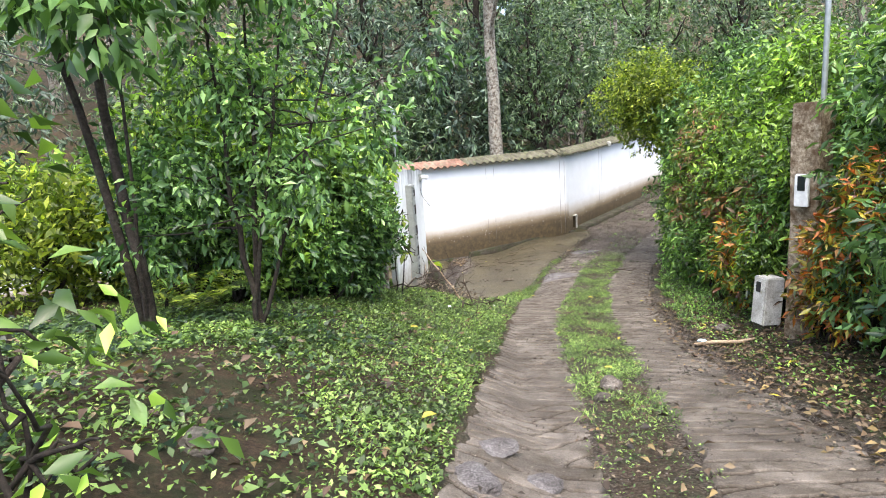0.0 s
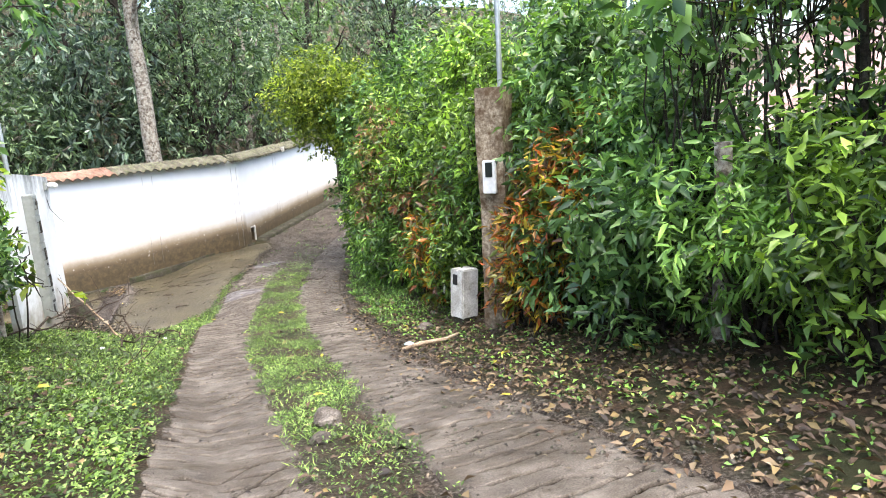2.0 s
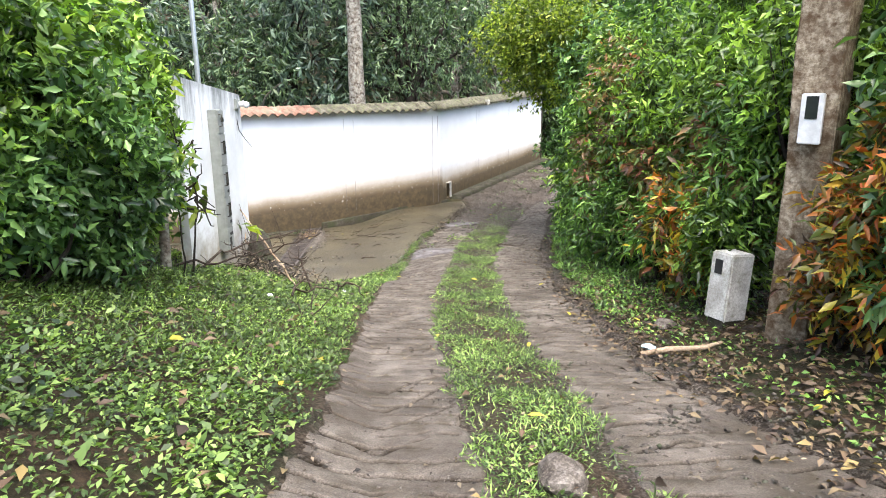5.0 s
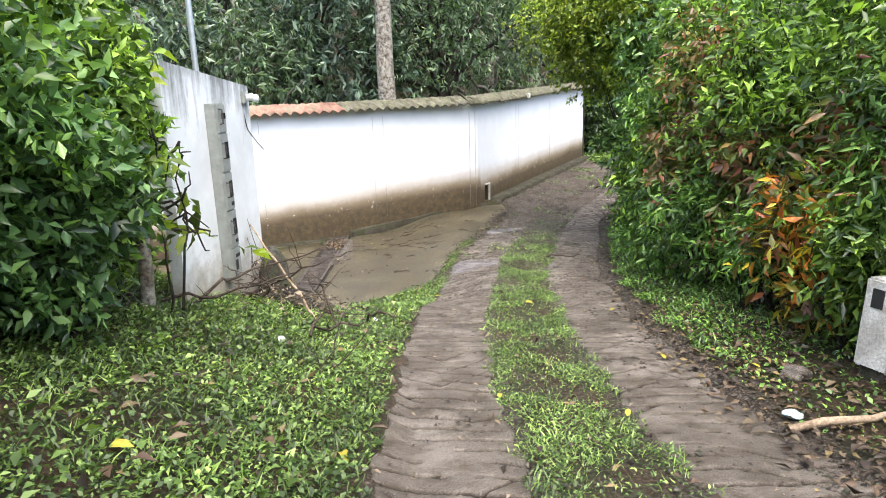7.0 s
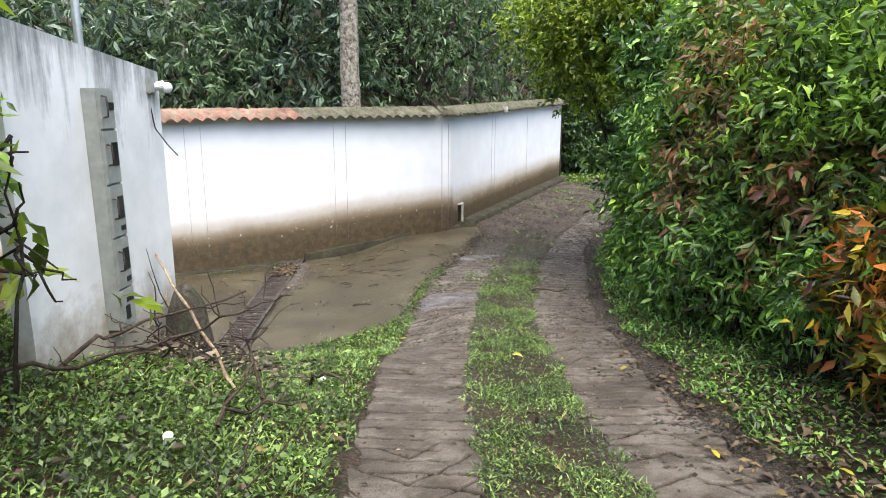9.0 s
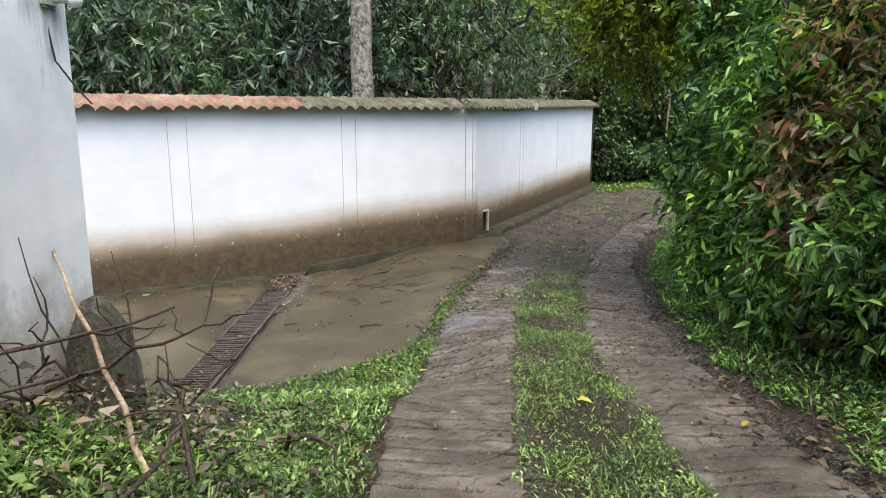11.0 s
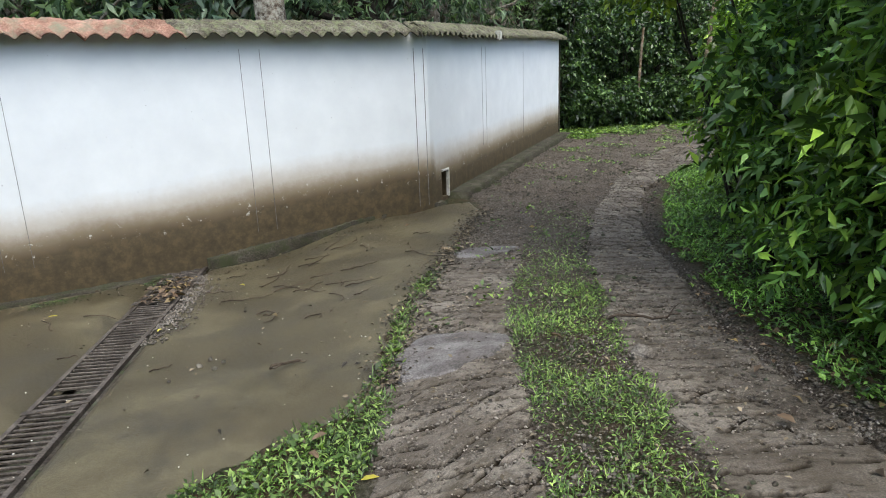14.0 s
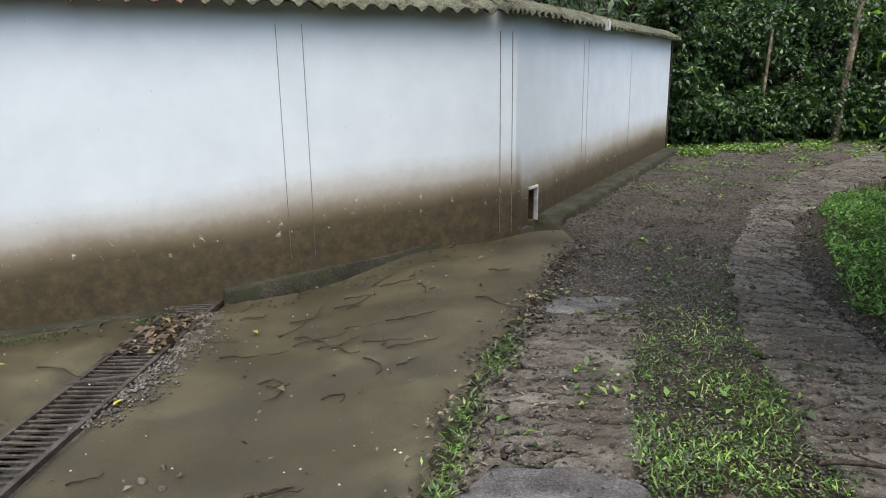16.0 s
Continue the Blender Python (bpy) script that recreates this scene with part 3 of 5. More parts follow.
def wall_run(name, a, b, lo, hi, thick, parent, mat, ground_ref=None, n=24):
    """A run of wall from a to b (face line), lo and hi functions of the place; UV 'height' is metres above the ground."""
    d = (b - a) / np.linalg.norm(b - a)
    nrm = np.array([-d[1], d[0]])
    bm = bmesh.new()
    uv = bm.loops.layers.uv.new("height")
    rows = []
    for i in range(n + 1):
        p = a + (b - a) * i / n
        q = p + nrm * thick
        z0, z1 = lo(p), hi(p)
        zs = [z0 + (z1 - z0) * j / 6 for j in range(7)]
        rows.append(([bm.verts.new((p[0], p[1], z)) for z in zs], [bm.verts.new((q[0], q[1], z)) for z in zs]))
    for (f0, b0), (f1, b1) in zip(rows, rows[1:]):
        for j in range(6):
            bm.faces.new((f0[j], f1[j], f1[j + 1], f0[j + 1]))
            bm.faces.new((b1[j], b0[j], b0[j + 1], b1[j + 1]))
        bm.faces.new((f0[6], f1[6], b1[6], b0[6]))
        bm.faces.new((f0[0], b0[0], b1[0], f1[0]))
    for (f, k), order in ((rows[0], 1), (rows[-1], -1)):
        for j in range(6):
            quad = (k[j], f[j], f[j + 1], k[j + 1])
            bm.faces.new(quad if order > 0 else quad[::-1])
    ref = ground_ref or foot_z
    for face in bm.faces:
        for loop in face.loops:
            c = loop.vert.co
            loop[uv].uv = ((c.x - a[0]) * d[0] + (c.y - a[1]) * d[1], c.z - ref((c.x, c.y)))
    return part(name, bm, mat, parent)


low = lambda p: min(foot_z(p), -1.9) - 0.35
under_cap = lambda p: cap_z(p) + 0.06
wall_run("wall_panel", A0, K0, low, under_cap, 0.15, wall, M_WALL, n=40)
dir2 = (E0 - K0) / np.linalg.norm(E0 - K0)
h0, h1 = K0 + dir2 * 0.38, K0 + dir2 * 0.6
hole_lo, hole_hi = -2.08, -1.7
wall_run("wall_panel", K0, h0, low, under_cap, 0.15, wall, M_WALL, n=4)
wall_run("wall_panel", h0, h1, lambda p: hole_hi, under_cap, 0.15, wall, M_WALL, n=3)
wall_run("wall_panel", h0, h1, low, lambda p: hole_lo, 0.15, wall, M_WALL, n=3)
wall_run("wall_panel", h1, E0, low, under_cap, 0.15, wall, M_WALL, n=30)
nrm2 = np.array([-dir2[1], dir2[0]])
bm = bmesh.new()
turn2 = Matrix.Rotation(math.atan2(dir2[1], dir2[0]), 4, "Z")
# Added black panel closes the hole; its colour stands for the shade inside.
c = (h0 + h1) / 2 + nrm2 * 0.15
box(bm, (0.3, 0.02, 0.5), Matrix.Translation((c[0] + nrm2[0] * 0.03, c[1] + nrm2[1] * 0.03, -1.88)) @ turn2)
part("hole_shade_panel", bm, M_BLACK, wall)
for p, size, z in ((h1 + dir2 * 0.012, (0.028, 0.05, 0.42), -1.88), ((h0 + h1) / 2, (0.25, 0.05, 0.028), -1.69)):
    bm = bmesh.new()
    box(bm, size, Matrix.Translation((p[0], p[1], z)) @ turn2)
    part("hole_frame", bm, M_WHITECON, wall, bevel=0.004)
# hairline joints over the posts inside the wall
for sx in (-4.7, -4.4, -1.22, -0.98, 1.2, 1.42, 3.36, 3.5):
    bm = bmesh.new()
    y = KY + 0.353 * (sx - KX)
    box(bm, (0.004 + 0.003 * (sx > 3), 0.006, 2.1), Matrix.Translation((sx, y - 0.001, -1.06)) @ Matrix.Rotation(math.atan(0.353), 4, "Z"))
    part("joint", bm, M_JOINT, wall)
for s in (2.3, 2.5, 4.9):
    p = K0 + dir2 * s
    bm = bmesh.new()
    box(bm, (0.004, 0.006, 1.6), Matrix.Translation((p[0], p[1], -0.72)) @ turn2)
    part("joint", bm, M_JOINT, wall)
bm = bmesh.new()
p = E0 + dir2 * 0.05
box(bm, (0.1, 0.2, 2.35), Matrix.Translation((p[0] + nrm2[0] * 0.08, p[1] + nrm2[1] * 0.08, -0.8)) @ turn2)
part("end_post", bm, M_KERB, wall, "mossy concrete end post", bevel=0.01)


CAP_PITCH, CAP_WAVES = 0.19, 5


def cap_sheet(rng, mat):
    """A sheet of five barrel waves rising from the eave to the ridge and falling behind, one end cut askew."""
    n, m = CAP_WAVES * 12 + 1, 9
    x = np.linspace(0, CAP_WAVES * CAP_PITCH + 0.012, n)
    y = np.concatenate([np.linspace(-0.175, 0.09, 6), [0.13, 0.25, 0.36]])
    X, Y = np.meshgrid(x, y)
    swell = np.abs(np.sin(X / CAP_PITCH * math.pi))
    fade = np.clip((0.15 - Y) / 0.3, 0, 1)
    Z = 0.062 * (swell - 0.45) * fade + np.where(Y < 0.1, 0.68 * (Y + 0.175), 0.18 - 0.5 * np.abs(Y - 0.1))
    Z = Z + 0.0035 * rng.normal(0, 1, X.shape)
    X = X - 0.16 * np.clip((Y + 0.175) / 0.27, 0, 1)
    Y = Y + np.where(Y < -0.15, 0.01 * rng.normal(0, 1, X.shape), 0)
    i = np.arange(n * m).reshape(m, n)
    top = np.stack([X, Y, Z], -1).reshape(-1, 3)
    bot = top - np.array([0, 0, 0.016])
    f = np.stack([i[:-1, :-1], i[:-1, 1:], i[1:, 1:], i[1:, :-1]], -1).reshape(-1, 4)
    k = n * m
    rim = np.stack([i[0, :-1] + k, i[0, 1:] + k, i[0, 1:], i[0, :-1]], -1)
    e1 = np.stack([i[:-1, -1] + k, i[1:, -1] + k, i[1:, -1], i[:-1, -1]], -1)
    e0 = np.stack([i[1:, 0] + k, i[:-1, 0] + k, i[:-1, 0], i[1:, 0]], -1)
    return mesh_from("cap_tile", np.concatenate([top, bot]), np.concatenate([f, f[:, ::-1] + k, rim, e1, e0]), mat, False)


rng = np.random.default_rng(8)
sheets = {m: [cap_sheet(rng, m) for _ in range(4)] for m in (M_CLAY, M_MOSSTILE)}


def lay_cap(a, b, first):
    d = (b - a) / np.linalg.norm(b - a)
    step = CAP_PITCH * CAP_WAVES
    length, s, k = np.linalg.norm(b - a), 0.0, first
    while s < length - 0.2:
        p = a + d * s
        q = a + d * min(s + step, length)
        mat = M_CLAY if p[0] < 0.1 else M_MOSSTILE
        ob = new("cap_tile", sheets[mat][k % 4])
        slope = math.atan2(cap_z(q) - cap_z(p), np.linalg.norm(q - p))
        scale = min(1.0, (length - s) / step)
        ob.matrix_world = Matrix.Translation((p[0], p[1], cap_z(p) + 0.012 + 0.006 * (k % 2))) @ Matrix.Rotation(math.atan2(d[1], d[0]), 4, "Z") @ Matrix.Rotation(-slope - 0.008 + rng.normal(0, 0.006), 4, "Y") @ Matrix.Rotation(rng.normal(0, 0.02), 4, "X") @ Matrix.Diagonal((scale, 1, 1, 1))
        ob.parent = wall
        s, k = s + step, k + 1


lay_cap(A0, K0 + np.array([0.05, 0.0]), 0)
lay_cap(K0, E0 + dir2 * 0.15, 1)
bm = bmesh.new()
p = K0 + dir2 * 2.72
box(bm, (0.14, 0.1, 0.15), Matrix.Translation((p[0] + 0.13, p[1] - 0.1, cap_z(p) + 0.03)) @ turn2)
part("mortar_patch", bm, M_WHITECON, wall, "white mortar patch between two tiles", bevel=0.015)

# low ledge along the foot of the wall
def ledge(name, a, b, width, height, mat):
    d = (b - a) / np.linalg.norm(b - a)
    nrm = np.array([d[1], -d[0]])
    n = 60
    prof = [(0.0, -0.3), (width, -0.3), (width, height * 0.85), (width * 0.9, height), (0.0, height)]
    V = []
    for i in (0, *range(n + 1), n):
        p = a + (b - a) * i / n
        z = zat(p[0] + nrm[0] * 0.3, p[1] + nrm[1] * 0.3)
        if name == "kerb_1":
            z = max(z, foot_z(p) - 0.13)
        for w, h in prof if 0 < len(V) < 5 * (n + 2) else [(w, -0.3) for w, _ in prof]:
            e = w * (1 + 0.12 * math.sin(i * 1.7 + h * 9)) if w else 0
            V.append((p[0] + nrm[0] * e, p[1] + nrm[1] * e, z + h + 0.008 * math.sin(i * 2.9)))
    F = [(5 * i + j, 5 * i + j + 1, 5 * i + j + 6, 5 * i + j + 5) for i in range(n + 2) for j in range(4)]
    tagged(new(name, mesh_from(name, V, np.array(F)[:, ::-1], mat)), "low dark concrete ledge along the wall's foot, mossy", "kerb", kind="structure")


ledge("kerb_1", np.array([0.6, KY + 0.353 * (0.6 - KX)]), K0 + dir2 * 0.35, 0.13, 0.07, M_KERB)
ledge("kerb_2", K0 + dir2 * 0.62, E0, 0.3, 0.1, M_KERB)
ledge("kerb_3", A0, np.array([0.2, KY + 0.353 * (0.2 - KX)]), 0.16, 0.03, M_KERB)

# ---- drain ----
drain = thing("drain_grate", "long rusted iron drain grate, clogged with leaves at one end", "drain grate", at=(0, 16, -2.44))
base = Matrix.Translation((0, -16, 2.44))


def d_at(y, f):
    return drain_x(y, -1) * (1 - f) + drain_x(y, 1) * f


bm = bmesh.new()
for side in (0.03, 0.97):
    a, b = Vector((float(d_at(13.3, side)), 13.3, -2.432)), Vector((float(d_at(18.5, side)), 18.5 - 0.2 * (side > 0.5), -2.432))
    m = Matrix.Translation((a + b) / 2) @ (b - a).to_track_quat("Y", "Z").to_matrix().to_4x4()
    box(bm, (0.035, (b - a).length, 0.035), base @ m)
part("rail", bm, M_IRON, drain)
bar = bmesh.new()
box(bar, (0.36, 0.018, 0.02), Matrix.Identity(4))
bmesh.ops.bevel(bar, geom=bar.edges[:], offset=0.004, segments=1, affect="EDGES")
bar_me = bpy.data.meshes.new("bar")
bar.to_mesh(bar_me)
bar.free()
bar_me.materials.append(M_IRON)
y = 13.36
while y < 18.35:
    ob = new("bar", bar_me)
    ob.parent = drain
    ob.matrix_basis = base @ pose(float(d_at(y, 0.5)), y, -2.43, rng.normal(0, 2), rng.normal(0, 0.8), -7 + rng.normal(0, 1.2))
    y += 0.062 if not 15.05 < y < 15.12 else 0.12
for y0 in (14.9, 16.55, 18.42):
    bm = bmesh.new()
    box(bm, (0.4, 0.045, 0.03), base @ pose(float(d_at(y0, 0.5)), y0, -2.424, 0, 0, 10))
    part("cross_rail", bm, M_IRON, drain)
bm = bmesh.new()
a, b = Vector((float(d_at(13.3, 0.5)), 13.3, -2.66)), Vector((float(d_at(18.5, 0.5)), 18.5, -2.66))
m = Matrix.Translation((a + b) / 2) @ (b - a).to_track_quat("Y", "Z").to_matrix().to_4x4()
box(bm, (0.42, (b - a).length, 0.04), base @ m)
part("channel", bm, M_STONE, drain, "dark wet drain channel under the bars")

# ---- meter wall ----
pw = tagged(new("wall_meter"), "short white rendered wall with black mildew streaks, its foot damp and brown", "wall", kind="structure")
P0, P1 = np.array([-0.63, 9.85]), np.array([-0.254, 11.5])
p_top = lambda p: 0.735 - 0.11 * (p[1] - 9.85)
p_foot = lambda p: -1.15 - 0.12 * (p[1] - 9.85)
wall_run("render", P0, P1, lambda p: -1.9, p_top, 0.1, pw, M_PILLAR, p_foot, 12)
pd = (P1 - P0) / np.linalg.norm(P1 - P0)
pa = math.atan2(pd[1], pd[0])
mb = thing("meter_cabinet", "tall narrow grey electricity meter cabinet with five doors", "meter cabinet", at=(-0.415, 10.59, -0.34))
fr = Matrix.Rotation(pa, 4, "Z") @ Matrix.Rotation(radians(-0.5), 4, "Y")
bm = bmesh.new()
box(bm, (0.17, 0.1, 1.5), fr @ Matrix.Translation((0.0, 0.0, 0)))
part("body", bm, M_BOX, mb, bevel=0.006)
z = 0.745
for i, h in enumerate((0.24, 0.33, 0.33, 0.33, 0.25)):
    c = z - h / 2
    bm = bmesh.new()
    box(bm, (0.158, 0.014, h - 0.012), fr @ Matrix.Translation((0.0, -0.055, c)))
    door = part("door", bm, M_BOX, mb, bevel=0.004)
    if i < 4:
        bm = bmesh.new()
        size = (0.075, 0.008, 0.045) if i == 0 else (0.065, 0.008, 0.14)
        box(bm, size, fr @ Matrix.Translation((0.03, -0.063, c + 0.02)))
        part("window", bm, M_GLASS, door, "dark glass reading window")
        hm = tube_mesh("handle", [[(*(fr @ Vector((-0.052, -0.062 - 0.028 * k, c + zz))), 0.006) for k, zz in ((0, 0.08), (1, 0.075), (1.1, 0.0), (1, -0.04), (0, -0.045))]], M_IRON, 6)
        piece("handle", hm, door)
    for dx, dz, w, hh in ((0.05, -0.11, 0.05, 0.03),) if 1 < i < 4 else ((0.03, 0.05, 0.08, 0.03), (-0.02, -0.03, 0.05, 0.09)) if i == 4 else ():
        bm = bmesh.new()
        box(bm, (w, 0.006, hh), fr @ Matrix.Translation((dx * 0.7, -0.063, c + dz)))
        part("plate", bm, M_BLACK, door)
    z -= h
lamp = thing("wall_lamp", "small white outdoor lamp with a grey junction box", "lamp", at=(-0.3, 11.36, 0.45))
bm = bmesh.new()
box(bm, (0.1, 0.09, 0.12), Matrix.Rotation(pa, 4, "Z"))
part("junction_box", bm, M_BOX, lamp, bevel=0.012)
bm = bmesh.new()
bmesh.ops.create_cone(bm, cap_ends=True, segments=16, radius1=0.028, radius2=0.036, depth=0.07, matrix=Matrix.Translation((0.075, 0.03, 0.0)) @ Matrix.Rotation(radians(80), 4, "Y"))
part("lamp_holder", bm, M_PLASTIC, lamp, bevel=0.006)
bm = bmesh.new()
bmesh.ops.create_uvsphere(bm, u_segments=16, v_segments=10, radius=0.038, matrix=Matrix.Translation((0.125, 0.04, -0.01)))
part("bulb", bm, M_PLASTIC, lamp)
piece("cord", tube_mesh("cord", [[(-0.02, 0.02, 0.07, 0.006), (-0.08, -0.1, 0.13, 0.006), (-0.2, -0.4, 0.14, 0.006)], [(0.0, 0.0, -0.07, 0.005), (0.03, 0.0, -0.3, 0.005), (0.1, 0.03, -0.42, 0.005), (0.16, 0.05, -0.5, 0.005)]], M_BLACK, 5), lamp)
mast = thing("service_mast", "thin galvanised pipe mast with a hooked top behind the white wall", "mast", at=(-0.62, 11.05, -1.5))
piece("pipe", tube_mesh("pipe", [[(0, 0, 0, 0.028), (0, 0, 1.2, 0.028), (0.0, 0, 3.02, 0.026), (-0.02, 0, 3.1, 0.026), (-0.08, 0, 3.14, 0.026), (-0.13, 0, 3.1, 0.026), (-0.14, 0, 3.04, 0.026)]], M_STEEL, 10), mast)
cable = tagged(piece("overhead_cable", tube_mesh("overhead_cable", [[(-0.74 - 6.5 * t, 11.05 - 3.0 * t, 1.55 + 1.9 * t - 1.6 * t * (1 - t), 0.009) for t in np.linspace(0, 1, 20)]], M_BLACK, 5)), "thin black overhead cable sagging to the mast", "cable")
bm = bmesh.new()
bmesh.ops.create_icosphere(bm, subdivisions=3, radius=0.5)
for v in bm.verts:
    n = noise.noise(v.co * 2.2) * 0.25 + noise.noise(v.co * 6) * 0.08
    v.co = Vector((v.co.x * 0.36, v.co.y * 0.32, v.co.z * 1.05)) * (1 + n)
part("boulder", bm, M_STONE, None)
ob = bpy.data.objects["boulder"]
ob.location = (-0.1, 11.15, -1.5)
tagged(ob, "rough dark upright boulder leaning at the wall's end", "boulder")

# ---- posts by the hedge ----
post = thing("gate_post", "thick weathered square timber gate post with a white meter box", "post", at=(4.28, 7.72, zat(4.28, 7.72) - 0.1))
bm = bmesh.new()
box(bm, (0.32, 0.31, 2.8), Matrix.Translation((0, 0, 1.4)) @ Matrix.Rotation(radians(38), 4, "Z"))
bmesh.ops.subdivide_edges(bm, edges=[e for e in bm.edges if abs(e.verts[0].co.z - e.verts[1].co.z) > 1], cuts=12)
for v in bm.verts:
    v.co += Vector((noise.noise(v.co * 1.7), noise.noise(v.co * 1.9 + Vector((5, 0, 0))), 0)) * 0.03
part("shaft", bm, M_POST, post, bevel=0.012)
bm = bmesh.new()
box(bm, (0.15, 0.05, 0.36), pose(-0.165, -0.135, 1.85, 0, 0, -52))
mp = part("meter_box", bm, M_PLASTIC, post, "small white meter box", bevel=0.008)
bm = bmesh.new()
box(bm, (0.08, 0.012, 0.16), pose(-0.185, -0.151, 1.93, 0, 0, -52))
part("window", bm, M_GLASS, mp)
piece("conduit", tube_mesh("conduit", [[(0.1, 0.0, 2.75, 0.03), (0.1, 0.0, 4.6, 0.03)]], M_STEEL, 8), post)
wp = thing("meter_pillar", "short whitewashed concrete pillar with a square dark opening near its top", "pillar", at=(4.2, 8.45, zat(4.2, 8.45) - 0.06))
bm = bmesh.new()
box(bm, (0.27, 0.24, 0.62), pose(0, 0, 0.43, 0, 4, 13))
part("shaft", bm, M_WHITECON, wp, bevel=0.015)
bm = bmesh.new()
box(bm, (0.22, 0.2, 0.25), pose(-0.03, -0.02, 0.1, 0, 3, 13))
part("foot", bm, M_KERB, wp, bevel=0.015)
# No hole is cut: a black plate paints the shade of the opening.
bm = bmesh.new()
box(bm, (0.012, 0.08, 0.13), pose(0, 0, 0.45, 0, 4, 13) @ Matrix.Translation((-0.134, 0.02, 0.16)))
part("opening", bm, M_BLACK, wp)

# ---- house beyond the hedge ----
house = thing("house", "low ochre house with a pale pink tiled roof beyond the hedge", "house", at=(9, 5, 0))
hb = Matrix.Translation((-9, -5, 0))
bm = bmesh.new()
box(bm, (5.0, 9.0, 2.4), hb @ Matrix.Translation((12.0, 4.5, -0.95)))
part("wall", bm, M_OCHRE, house)
bm = bmesh.new()
box(bm, (2.6, 9.0, 1.8), hb @ Matrix.Translation((13.4, 4.5, 2.2)))
part("upper_wall", bm, M_OCHRE, house)
bm = bmesh.new()
box(bm, (0.14, 9.6, 0.18), hb @ Matrix.Translation((8.75, 4.5, 0.3)))
part("eave_beam", bm, M_BEAM, house, bevel=0.01)
RX, RY = np.meshgrid(np.linspace(0, 3.8, 30), np.linspace(-0.4, 9.4, 420))
RZ = 0.4 + RX * 0.5 + 0.05 * np.abs(np.sin(RY * math.pi / 0.2)) - 0.02 * ((RX / 0.4) % 1)
piece("roof", grid_mesh("roof", RX + 8.6 - 9, RY - 5, RZ, M_PINKTILE), house)
RX, RY = np.meshgrid(np.linspace(0, 3.6, 12), np.linspace(-0.4, 9.4, 300))
piece("upper_roof", grid_mesh("upper_roof", RX + 11.8 - 9, RY - 5, 3.1 + RX * 0.3 + 0.05 * np.abs(np.sin(RY * math.pi / 0.2)), M_PINKTILE), house)


# ---- plants ----
def shrub(seed, x, y, height, spread, mat, label, sprig=700, per=6, leaf=0.1, ratio=0.42, base=0.15, lean=(0, 0), category="shrub", group="", clumps=22, name="shrub", stems=5, stem_mat=None, flat=0.4, quad=False, fine=False, droop=0.0):
    r = np.random.default_rng(seed)
    z = zat(x, y)
    ob = thing(name, label, category, group, (x, y, z))
    rz = (height - base) / 2
    c = np.array([lean[0] * 0.3, lean[1] * 0.3, base + rz])
    P, R = ellipsoid_clumps(r, c, (spread, spread, rz), clumps, 0.36 * min(spread, rz) + 0.05)
    P[:, :2] += np.outer(P[:, 2] / height, lean) * 0.8
    paths = []
    for i in range(stems):
        q = P[r.integers(len(P))]
        a0 = r.uniform(0, 6.28)
        foot = (0.12 * spread * math.cos(a0), 0.12 * spread * math.sin(a0), -0.08)
        paths.append(bent(r, foot, q, (0.012 + 0.009 * height) * (1.0 if base < 1 else 0.35), 0.006, 0.35))
    for q in P:
        paths.append(bent(r, c * np.array([1, 1, 0.6 if base < 1 else 0.95]), q, 0.009 if base < 1 else 0.006, 0.004, 0.25, 5))
    piece("stem", tube_mesh("stem", paths, stem_mat or M_DARKBARK, 5), ob)
    b, w = sprigs(r, P, R, sprig, per, leaf * 0.3, 0.35)
    b[:, 2] = np.maximum(b[:, 2], 0.02)
    w = unit(w + np.array([0, 0, -droop]))
    piece("foliage", leaf_mesh("foliage", r, b, w, leaf * r.uniform(0.6, 1.25, len(b)), ratio, mat, flat, quad=quad, fine=fine), ob)
    return ob


def tree(seed, x, y, height, trunk, spread, mat, label, count=5000, leaf=0.2, ratio=0.24, crown_low=0.35, bark=None, lean=(0, 0), name="tree", clump=0.9, nclump=46, ground=None, group=""):
    r = np.random.default_rng(seed)
    z = zat(x, y) if ground is None else ground
    ob = thing(name, label, "tree", group, (x, y, z))
    top = np.array([lean[0], lean[1], height * 0.92])
    paths = [bent(r, (0, 0, -0.2), top, trunk, trunk * 0.35, 0.5, 12)]
    spine = paths[0]
    c = np.array([lean[0] * 0.7, lean[1] * 0.7, height * (1 + crown_low) / 2])
    P, R = ellipsoid_clumps(r, c, (spread, spread, height * (1 - crown_low) / 2), nclump, clump)
    for q in P[:26]:
        k = int(np.clip(len(spine) * (q[2] / height) * 0.75, 2, len(spine) - 2))
        s = spine[k]
        paths.append(bent(r, s[:3], q, s[3] * 0.42, 0.015, 0.7, 8))
    piece("trunk", tube_mesh("trunk", paths, bark or M_BARK, 9), ob)
    b, w = sprigs(r, P, R, int(count // 9), 6, leaf * 0.12, 0.25, 0.0, 1.0)
    w = unit(w + np.array([0, 0, -0.55]))
    piece("crown", leaf_mesh("crown", r, b, w, leaf * r.uniform(0.7, 1.3, len(b)), ratio, mat, 0.35, quad=True), ob)
    return ob


